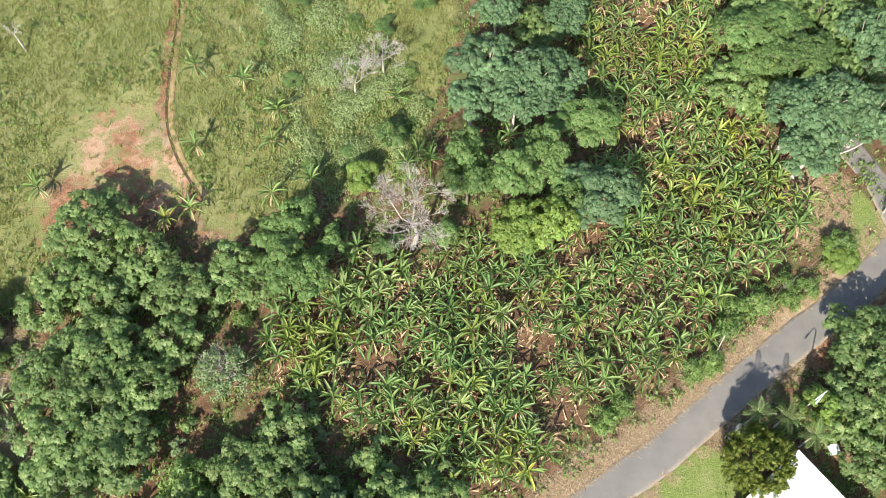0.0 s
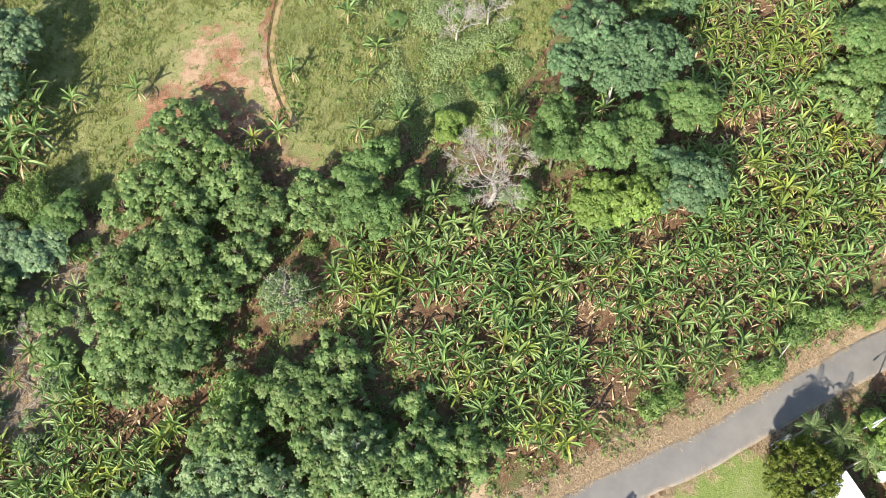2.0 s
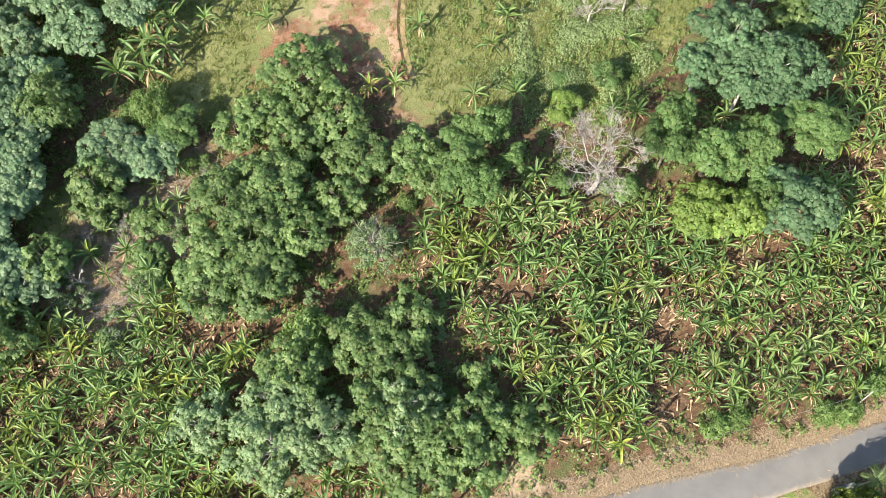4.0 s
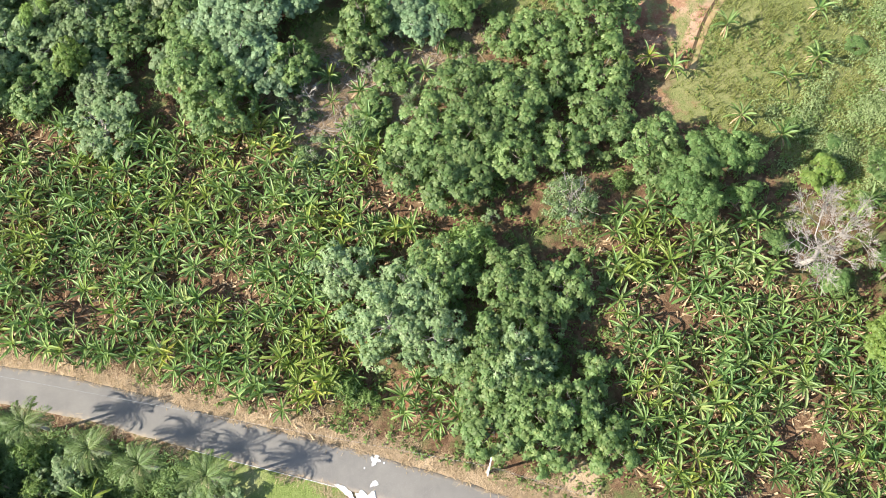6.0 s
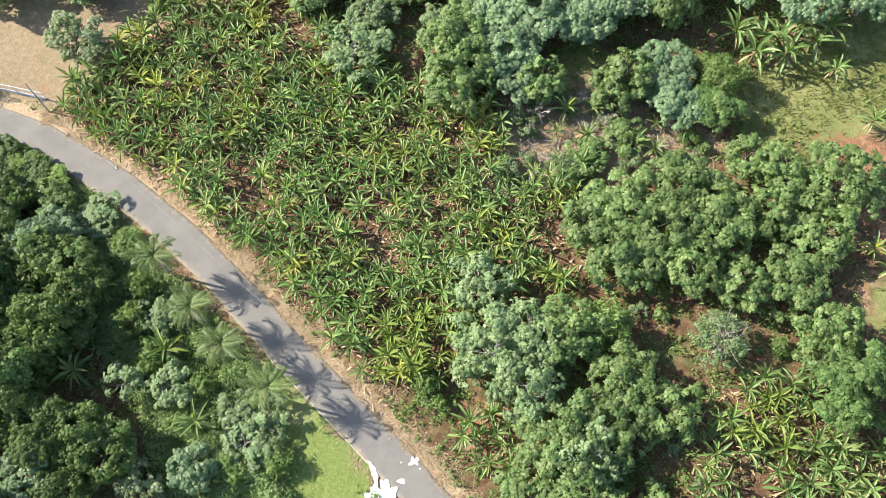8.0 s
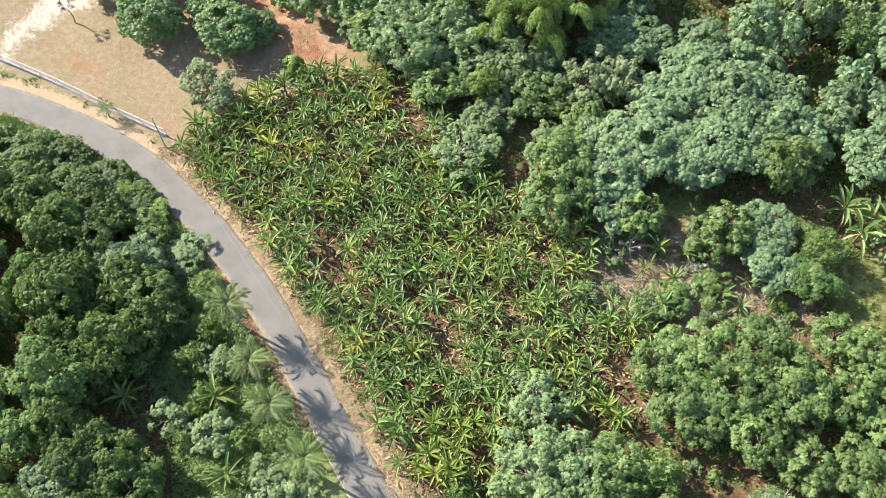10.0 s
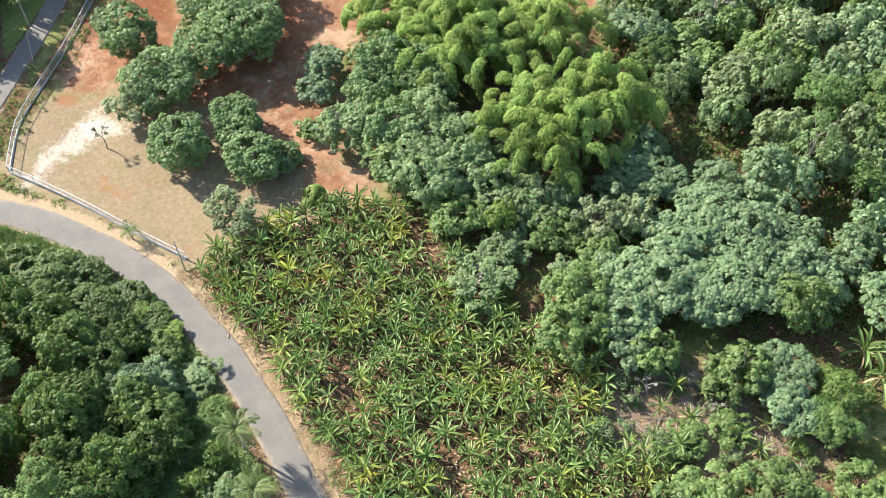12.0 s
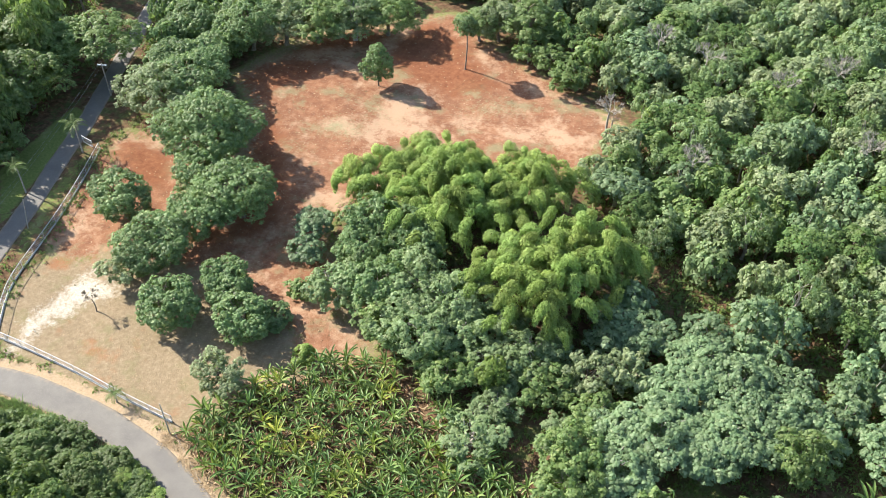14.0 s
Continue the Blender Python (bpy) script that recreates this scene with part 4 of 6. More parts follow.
tree("silver", -32.2, 14.6, 2.7, 4.0)
tree("fern", -29.2, 14.9, 2.4, 3.0)
tree("silver", -24.7, 12.9, 2.4, 3.0)
tree("fern", -38.8, 24.8, 2.3, 4.0)
tree("olive", -70.7, 35.5, 5.0, 4.8)
tree("olive", -67.5, 37.4, 4.5, 3.2)
tree("olive", -66.9, 30.8, 4.9, 7.2)
tree("olive", -62.1, 33.8, 4.8, 5.3)
tree("lime", -58.2, 35.9, 4.2, 2.9)
tree("olive", -61.5, 37.2, 3.8, 2.5)
tree("fern", 47.5, -24.8, 2.3, 3.0)
tree("fern", 48.8, -27.3, 2.3, 3.0)
tree("fern", 44.8, -24.4, 2.0, 3.0)
tree("fern", 40.1, -22.9, 2.1, 2.5)
tree("fern", 30.6, -12.3, 2.0, 2.5)
tree("fern", 32.7, -13.9, 1.6, 2.5)
tree("fern", 38.6, -21.1, 1.8, 2.0)
tree("fern", 52.0, -30.5, 1.9, 2.5)
tree("fern", 52.2, -33.2, 1.7, 2.0)
tree("fern", 50.1, -31.4, 1.6, 2.0)
tree("fern", 58.8, -36.7, 2.5, 3.0)
tree("lime", 57.2, -36.7, 2.3, 3.0)
tree("fern", -5.6, 19.0, 2.3, 3.0)
tree("fern", -3.7, 17.3, 1.6, 2.0)
# Stands out of view, added only to throw a shadow on the road edge.
tree("mango", 15.3, -13.4, 1.5, 4.2)
tree("shade", 44.6, 15.8, 2.0, 4.2)
tree("shade", 47.8, 10.2, 2.2, 4.6)
tree("hedge", 29.25, -28.3, 3.7, 7.4)


SPECIES["dense"] = (0.32, 0.18, 2.4, 0.5, 10, 0.7, M_BARK)
LEAF["dense"] = LEAF["mango"]


def special_tree(label, x, y, r, h, low, seed, spread=1.0):
    """A free-standing tree with its bare trunk in sight."""
    trunk, crown = make_tree("dense", r, h, seed, 1.0, low, 0.16)
    ob = thing("tree", label, "tree", m=pose(x, y, ground_z(x, y)))
    part("trunk", trunk, ob)
    part("crown", crown, ob)
    TREES.append((x, y, r))


special_tree("lone dark green egg-shaped tree on the red clearing", -68.8, 127.4, 3.4, 9.6, 0.10, 31)
special_tree("tall slender tree with a bare trunk on the clearing", -55.6, 139.2, 2.7, 12.0, 0.68, 32)

# Bushes in the cut brush between the groves.
for q in range(44):
    x, y = rng.uniform(-2, 24), rng.uniform(44, 60)
    if inside(np.array([x]), np.array([y]), SHRUBBY)[0]:
        r = rng.uniform(0.8, 1.7)
        tree(("silver", "broadleaf", "twiggy", "twiggy")[q % 4], x, y, r, r * 1.5, label="low leafy bush among cut brushwood")

# Bushes under and between the trees of the groves.
GROVE = [(22.0, 59.4), (39.1, 38.4), (28.9, 23.5), (23.5, 8.7), (14.8, 3.3), (-4.8, 20.9), (13.6, 31.7), (7.5, 42.9)]
for q in range(90):
    x, y = rng.uniform(0, 40), rng.uniform(0, 60)
    if inside(np.array([x]), np.array([y]), GROVE)[0] and line_distance(x, y, ROAD) > 5:
        r = rng.uniform(0.7, 1.5)
        tree(("broadleaf", "fern", "silver", "broadleaf")[q % 4], x, y, r, r * 1.5, label="low leafy bush under the grove trees")

# Low bushes scattered over the grassland.
for q in range(60):
    x, y = rng.uniform(44, 88), rng.uniform(14, 42)
    if inside(np.array([x]), np.array([y]), GRASSLAND)[0] and not inside(np.array([x]), np.array([y]), SOIL[0])[0] and (x > 57 or y < 40) and rng.uniform() < (0.9 if y < 30 else 0.3):
        r = rng.uniform(0.7, 2.0)
        tree("fern" if q % 3 else "shade", x, y, r, r * rng.uniform(0.5, 0.9), label="low green bush in the weedy grassland")

# Woods that fill the slopes round the clearings.
WOODS = [
    # Mostly paler kinds here: their leaf colour makes up for weak light on the crowns.
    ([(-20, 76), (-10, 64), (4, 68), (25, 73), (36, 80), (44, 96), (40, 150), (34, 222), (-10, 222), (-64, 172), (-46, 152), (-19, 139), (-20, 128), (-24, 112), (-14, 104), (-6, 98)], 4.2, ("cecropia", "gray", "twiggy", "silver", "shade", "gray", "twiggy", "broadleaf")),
    ([(-114, 54), (-115, 74), (-122, 95), (-130, 112), (-141, 137), (-153, 165), (-168, 176), (-160, 40)], 5.6, ("broadleaf", "broadleaf", "mango", "shade")),
    ([(-124, 150), (-104, 143), (-92, 146), (-70, 166), (-56, 164), (-46, 235), (-190, 235), (-140, 172)], 5.4, ("broadleaf", "mango", "gray")),
    ([(-122, 121), (-104, 112), (-99, 125), (-104, 143), (-127, 145)], 5.0, ("mango", "broadleaf")),
    ([(-80, 36), (-76, 39), (-72, 39), (-60, 37), (-47, 31), (-42, 24), (-46, 10), (-40, 2), (-46, -8), (-78, -2)], 4.9, ("olive", "olive", "olive", "shade")),
    ([(82, -24), (98, -21), (112, -22), (112, -50), (82, -50), (78, -38)], 5.2, ("tiered", "broadleaf", "shade")),
    ([(56, -45), (50, -41.5), (40, -37), (34, -41), (24, -62), (75, -62)], 4.4, ("broadleaf", "broadleaf", "silver")),
    ([(86, 4), (98, 0), (112, -15), (112, 20), (90, 18)], 5.0, ("tiered", "broadleaf", "shade")),
]
for outline, gap, kinds in WOODS:
    q = np.array(outline)
    for ax in np.arange(q[:, 0].min(), q[:, 0].max(), gap):
        for ay in np.arange(q[:, 1].min(), q[:, 1].max(), gap):
            x, y = ax + rng.uniform(-0.4, 0.4) * gap, ay + rng.uniform(-0.4, 0.4) * gap
            r = rng.uniform(2.4, 5.2)
            dist = math.hypot(x, y)
            if y > 148 + 0.455 * (x + 159) or not inside(np.array([x]), np.array([y]), outline)[0]:
                continue
            if any((x - a) ** 2 + (y - b) ** 2 < (0.70 * (r + c)) ** 2 for a, b, c in TREES[-400:] if abs(a - x) < 9):
                if any((x - a) ** 2 + (y - b) ** 2 < (0.48 * (r + c)) ** 2 for a, b, c in TREES):
                    continue
            if line_distance(x, y, ROAD) < r + 2.6 or line_distance(x, y, DRIVE) < r + 1.5:
                continue
            if math.hypot(x + 1.8, y - 93.7) < 5.5:      # a dark gap beside the bamboo
                continue
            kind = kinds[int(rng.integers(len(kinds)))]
            h = r * 0.9 + 5.2 + 1.2 * math.sin(0.09 * x) + rng.uniform(-0.9, 0.9)
            if outline is WOODS[0][0] and y < 88:
                h *= 0.75
            if outline is WOODS[1][0]:
                h *= 1.9 if line_distance(x, y, DRIVE) < 22 else 1.3
            if outline is WOODS[4][0]:
                h = min(h, 0.8 * (float(line_distance(x, y, ROAD)) - 2))
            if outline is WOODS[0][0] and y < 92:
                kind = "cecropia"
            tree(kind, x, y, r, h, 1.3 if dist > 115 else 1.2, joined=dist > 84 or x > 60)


def own_tone(me):
    t = np.zeros(len(me.vertices), np.float32)
    if "tone" in me.attributes:
        me.attributes["tone"].data.foreach_get("value", t)
    return t


def join_meshes(name, rows, label, category):
    """Many standing plants as one object."""
    soup, mats, cache, tones = Soup(), [], {}, []
    for *meshes, m in rows:
        for me in meshes:
            if me.name not in cache:
                v, f = np.empty(len(me.vertices) * 3), np.empty(len(me.loops), np.int32)
                me.vertices.foreach_get("co", v)
                me.loops.foreach_get("vertex_index", f)
                if me.materials[0] not in mats:
                    mats.append(me.materials[0])
                cache[me.name] = v.reshape(-1, 3), f.reshape(len(me.polygons), -1), mats.index(me.materials[0]), own_tone(me)
            v, f, mi, own = cache[me.name]
            soup.add(v @ np.array(m.to_3x3()).T + np.array(m.translation), f, mi)
            tones.append((own + (m.translation.x * 3.17 + m.translation.y * 5.91) % 1.0).astype(np.float32))
    me = soup.mesh(name, mats)
    me.attributes.new("tone", "FLOAT", "POINT").data.foreach_set("value", np.concatenate(tones))
    return tagged(new(name, me), label, category, kind="stuff")


join_meshes("woodland", FAR_WOODS, "dense mixed green woodland on the slopes", "woods")


# ---- bananas ----
def banana_leaf(rs, length, width, rise, droop):
    """One long arching blade folded along its midrib, from the origin along +x."""
    u = np.linspace(0, 1, 8)
    ang = rise - droop * u ** 1.3
    dx, dz = np.cos(ang), np.sin(ang)
    x = np.concatenate([[0], np.cumsum((dx[1:] + dx[:-1]) / 2)]) * length / 7
    z = np.concatenate([[0], np.cumsum((dz[1:] + dz[:-1]) / 2)]) * length / 7
    w = width * 0.5 * np.array([0.12, 0.62, 0.92, 1.0, 1.0, 0.9, 0.66, 0.08]) * rs.uniform(0.72, 1.15, 8)
    side = np.array([-1, 0, 1])
    v = np.stack([np.broadcast_to(x[:, None], (8, 3)), w[:, None] * side * 0.94, z[:, None] + np.abs(side) * w[:, None] * 0.55], -1)
    i, j = np.meshgrid(np.arange(7), np.arange(2), indexing="ij")
    f = np.stack([i * 3 + j, (i + 1) * 3 + j, (i + 1) * 3 + j + 1, i * 3 + j + 1], -1).reshape(-1, 4)
    return v.reshape(-1, 3), f


BLADES = []
for b in range(8):
    rs = np.random.default_rng(40 + b)
    v, f = banana_leaf(rs, rs.uniform(1.6, 2.4), rs.uniform(0.26, 0.37), radians(rs.uniform(30, 72)), radians(rs.uniform(35, 95)))
    BLADES.append((v, f, mesh_np("banana_blade", v, f, [M_BANANA]), mesh_np("yellow_blade", v, f, [M_BANANA_YELLOW])))
DRY = []
for b in range(2):
    rs = np.random.default_rng(60 + b)
    v, f = banana_leaf(rs, 1.7, 0.16, radians(5), radians(75 + 25 * b))
    DRY.append((v, f, *[mesh_np("dry_blade", v, f, [M_DRYLEAF])] * 2))


def plant_plan(seed):
    """Which blades a plant has and how they stand: (kind, index, matrix)."""
    rs = np.random.default_rng(seed)
    h = rs.uniform(1.5, 2.2)
    rows = []
    n = int(rs.integers(9, 13))
    for q in range(n):
        rows.append(("leaf", int(rs.integers(8)), pose(0, 0, h - 0.05 * q, 0, -20 + 4.5 * q + rs.uniform(-8, 8), q * 137.5 + rs.uniform(-20, 20))))
    for q in range(4):
        rows.append(("dry_leaf", q % 2, pose(0, 0, h * 0.8, 0, 12, rs.uniform(0, 360))))
    return h, rows


def banana_stem(h):
    w = Soup()
    w.tube([(0, 0, -0.2), (0, 0, 0.1), (0.02, 0, h * 0.5), (0.03, 0.02, h), (0.03, 0.02, h + 0.15)], [0.16, 0.14, 0.11, 0.08, 0.03], 6)
    return w


PLANTS = []         # five green plants, then the same five with yellowish leaves
for q in range(10):
    yellow = q > 4
    h, rows = plant_plan(70 + q % 5)
    stem = banana_stem(h)
    ob = thing("banana_plant", "yellowish banana plant with arching leaves in full sun" if yellow else "green banana plant with long arching leaves on red soil", "banana plant", "bananas of the plantation", m=pose(0, 0, -50))
    part("stem", stem.mesh("banana_stem", [M_STEM], True), ob)
    soup = Soup().add(np.concatenate(stem.v), np.concatenate(stem.f), 2)
    for kind, idx, m in rows:
        v, f, *looks = BLADES[idx] if kind == "leaf" else DRY[idx]
        part(kind, looks[yellow], ob, "", m)
        soup.add(v @ np.array(m.to_3x3()).T + np.array(m.translation), f, (3 if yellow else 0) if kind == "leaf" else 1)
    PLANTS.append((ob, np.concatenate(soup.v), np.concatenate(soup.f), np.concatenate(soup.i)))
SUNNY = [(-7.6, 23.9, 6.0), (5.2, 33.3, 3.2), (-14.5, 47.0, 4.0), (30.3, 20.3, 6.5), (79.8, -3.6, 4.5), (82.6, -12.4, 7.5), (61.2, -19.3, 5.5), (31.1, 20.4, 4.0), (-33.2, 47.6, 3.5), (-47.0, 44.9, 3.0)]       # where the plants are yellowish: x, y, radius


def plant_kind(x, y):
    near = max(1 - math.hypot(x - a, y - b) / r for a, b, r in SUNNY)
    return int(rng.integers(5)) + (5 if rng.uniform() < max(0.07, min(0.85, 1.6 * near)) else 0)


spots = []
tree_at = np.array(TREES)
for poly, gap in ((FIELD_A, 1.72), (FIELD_B, 1.62), (FIELD_C, 1.7), (SHRUBBY, 3.7)):
    q = np.array(poly)
    for ax in np.arange(q[:, 0].min(), q[:, 0].max(), gap):
        for ay in np.arange(q[:, 1].min(), q[:, 1].max(), gap):
            x, y = ax + rng.uniform(-0.7, 0.7), ay + rng.uniform(-0.7, 0.7)
            if not inside(np.array([x]), np.array([y]), poly)[0] or line_distance(x, y, ROAD) < 3.5:
                continue
            if (np.hypot(tree_at[:, 0] - x, tree_at[:, 1] - y) < tree_at[:, 2] * 0.52).any():
                continue
            bare = math.sin(x * 0.31 + 2) + math.sin(y * 0.27 + 1) + math.sin((x + y) * 0.53)
            if bare < -2.0 or (math.hypot(x - 37, y + 3) < 2.2) or (math.hypot(x - 30, y + 6) < 1.8) or rng.uniform() < 0.04:
                continue
            spots.append((x, y, rng.uniform(0.62, 1.14)))
LONE = [(52.7, 43.3), (55.9, 34.3), (64.1, 47.7), (51.6, 27.8), (48.3, 31.7), (66.3, 21.0), (44.1, 40.7), (41.9, 42.9), (60.4, 35.1), (63.8, 40.9), (42.1, 59.6), (58.5, 15.9), (56.5, 16.8), (58.0, 14.3), (63.4, 5.3), (62.2, 6.5),
        (37.4, 66.0), (32.9, 71.3), (28.0, 68.5), (27.3, 66.0), (30.0, 68.6), (34.5, 69), (31, 66.5), (24.9, 69), (36, 71), (-44.1, 25.0), (-43.0, 14.4), (-28.5, 11.3), (-42.7, 24.0), (-33.7, 18.2), (5.5, 55), (14, 52), (8, 48), (-18, 118), (-19.5, 116)]
for q, (x, y) in enumerate(LONE):
    big = 1.55 if 24 < x < 37 and y > 64 else 1.25 if x < 0 else 1.05
    ob = copy_thing(PLANTS[q % 5][0], Matrix.LocRotScale((x, y, ground_z(x, y)), Euler((0, 0, q * 1.9)), (big,) * 3))
    ob["label"] = "single banana plant with arching leaves among weeds"
    ob["group"] = "bananas outside the plantation"
spots.sort(key=lambda p: math.hypot(p[0] - 8, p[1] - 26))
KEEP = 250
for q, (x, y, sc) in enumerate(spots[:KEEP]):
    copy_thing(PLANTS[plant_kind(x, y)][0], Matrix.LocRotScale((x, y, ground_z(x, y)), Euler((rng.uniform(-0.08, 0.08), rng.uniform(-0.08, 0.08), rng.uniform(0, 6.28))), (sc,) * 3))
soup = Soup()
for x, y, sc in spots[KEEP:]:
    _, v, f, mi = PLANTS[plant_kind(x, y)]
    a = rng.uniform(0, 6.28)
    c, s_ = math.cos(a) * sc, math.sin(a) * sc
    w = np.stack([v[:, 0] * c - v[:, 1] * s_ + x, v[:, 0] * s_ + v[:, 1] * c + y, v[:, 2] * sc + ground_z(x, y)], 1)
    soup.v.append(w)
    soup.f.append(f + soup.n)
    soup.i.append(mi)
    soup.n += len(w)
field_me = soup.mesh("banana_field", [M_BANANA, M_DRYLEAF, M_STEM, M_BANANA_YELLOW])
field_me.attributes.new("tone", "FLOAT", "POINT").data.foreach_set("value", np.concatenate([np.full(len(w), rng.uniform(), np.float32) for w in soup.v]))
tagged(new("banana_field", field_me), "wide plantation of banana plants with arching green leaves", "banana plants", kind="stuff")
for ob, *_ in PLANTS:
    for child in list(ob.children_recursive):
        bpy.data.objects.remove(child)
    bpy.data.objects.remove(ob)


# ---- palms ----
def frond(rs, length, droop, mat):
    """A feather: a bent rib with narrow leaflets on both sides."""
    n = 26
    u = np.linspace(0.12, 1, n)
    ang = radians(42) - droop * u ** 1.2
    x = np.cumsum(np.cos(ang)) * length / n
    z = np.cumsum(np.sin(ang)) * length / n
    rib = np.stack([x, 0 * x, z], 1)
    soup = Soup().tube(rib[::4], np.linspace(0.045, 0.01, len(rib[::4])), 4)
    for side in (-1, 1):
        l = 0.75 * np.sin(np.pi * np.clip(u * 0.86 + 0.1, 0, 1)) ** 0.7 * rs.uniform(0.85, 1.1, n)
        d = np.stack([0.55 + 0 * u, side * np.ones(n), -0.35 + 0 * u], 1)
        d /= np.linalg.norm(d, axis=1, keepdims=True)
        tip = rib + d * l[:, None] + rs.normal(size=(n, 3)) * 0.05
        wide = np.array([0.045, 0, 0])
        midp = rib + d * l[:, None] * 0.5 + np.array([0, 0, 0.06])
        v = np.stack([rib, midp - wide, tip, midp + wide], 1).reshape(-1, 3)
        soup.add(v, np.arange(n * 4).reshape(n, 4))
    return soup.mesh("palm_frond", [mat])


FRONDS = [frond(np.random.default_rng(80 + q), 3.0, radians(80 + 18 * q), LEAF["palm"]) for q in range(4)]
DEAD_FROND = frond(np.random.default_rng(88), 2.6, radians(120), M_STRAW)


def palm(x, y, h, label, scale=1.0, n=15):
    rs = np.random.default_rng(int(abs(x * 10)) + 3)
    ob = thing("palm", label, "palm", m=pose(x, y, ground_z(x, y)))
    t = Soup().tube([(0, 0, -0.2), (0, 0, 0.1), (0.1, 0, h * 0.4), (0.05, 0.1, h * 0.8), (0, 0, h)], np.array([0.26, 0.2, 0.15, 0.13, 0.15]) * scale, 8)
    part("trunk", t.mesh("palm_trunk", [M_PALEBARK], True), ob)
    for q in range(n):
        part("frond", FRONDS[q % 4], ob, "", Matrix.LocRotScale((0, 0, h), Euler((0, radians(-30 + 62 * q / n), q * 2.4 + rs.uniform(-0.2, 0.2))), (scale * rs.uniform(0.9, 1.1),) * 3))
    for q in range(4 if scale > 1 else 0):
        part("dead_frond", DEAD_FROND, ob, "dry straw-coloured hanging frond", Matrix.LocRotScale((0, 0, h - 0.15), Euler((0, radians(38 + 8 * q), q * 1.7 + 0.4)), (scale,) * 3))


for x, y in ((-36.5, 27.3), (-31.1, 22.4), (-26.8, 19.0), (-20.9, 15.4)):
    palm(x, y, 6.2, "green feather palm standing beside the road", 1.05)
for x, y in ((34.1, -27.7), (34.4, -30.7), (33.1, -33.7)):
    palm(x, y, 4.8, "small garden palm behind the clipped tree", 0.66, 11)
palm(-66.5, 46.6, 2.0, "very small palm at the wire fence", 0.62, 12)
palm(-107.8, 74.8, 5.5, "thin palm beside the lane", 0.75, 11)
palm(-106.5, 87.3, 6.0, "thin bright palm over the lane", 0.85, 11)


# ---- bamboo ----
def plume(rs):
    """A drooping rounded brush of fine leaves."""
    n = 760
    u = rs.uniform(0, 1, n) ** 0.85
    path = np.stack([2.3 * u ** 0.9, 0.25 * np.sin(3 * u), 0.7 * np.sin(u * 2.2) - 2.3 * u ** 2.3], 1)
    off = rs.normal(size=(n, 3))
    off /= np.linalg.norm(off, axis=1, keepdims=True)
    off *= (0.66 * np.sin(np.pi * np.clip(u * 0.74 + 0.18, 0, 1)) ** 0.6 * rs.uniform(0.4, 1, n) ** 0.3)[:, None]
    v, f = leaf_cards(path + off, off + np.array([0, 0, 0.6]) + rs.normal(size=off.shape) * 0.3, 0.27, 0.10, rs, along=off + np.array([0.25, 0, -0.6]) + rs.normal(size=off.shape) * 0.25)
    return mesh_np("bamboo_plume", v, f, [LEAF["bamboo"]])


PLUMES = [plume(np.random.default_rng(90 + q)) for q in range(4)]


def bamboo(x, y, reach, h, n, seed):
    """A clump of culms that lean out all round, each hung with plumes."""
    rs = np.random.default_rng(seed)
    ob = thing("bamboo_clump", "tall clump of yellow-green bamboo with drooping plumes", "bamboo", m=pose(x, y, ground_z(x, y)))
    for q in range(n):
        a, out = q * 2.4 + rs.uniform(-0.3, 0.3), reach * math.sqrt((q + 0.5) / n)
        top = h * (1 - 0.42 * (out / reach) ** 2) * rs.uniform(0.85, 1.1)
        u = np.linspace(0, 1, 8)
        foot = rs.uniform(0.05, 0.22) * reach
        rr = foot + (out - foot) * u ** 2
        pts = np.stack([rr * math.cos(a), rr * math.sin(a), top * np.sin(u * np.pi * 0.52) - 0.1], 1)
        culm = part("culm", Soup().tube(pts, np.linspace(0.07, 0.025, 8), 6).mesh("culm", [LEAF["bamboo"]], True), ob)
        for k, at in enumerate((7, 6, 5)):
            s = rs.uniform(0.95, 1.45)
            part("plume", PLUMES[(q + k) % 4], culm, "", Matrix.LocRotScale(pts[at], Euler((rs.uniform(-0.3, 0.3), rs.uniform(-0.25, 0.3), a + rs.uniform(-1.2, 1.2) * (1 + k))), (s, s * 1.1, s * 1.1)))


bamboo(-22, 84, 9.5, 12, 40, 5)
bamboo(-39, 95, 10.0, 12, 38, 6)
bamboo(-16, 92, 7.0, 11, 22, 7)
bamboo(-30, 102, 9.5, 11, 30, 8)
bamboo(-45, 102, 8.0, 9.5, 24, 9)
bamboo(-52, 96, 7.0, 8.5, 18, 10)


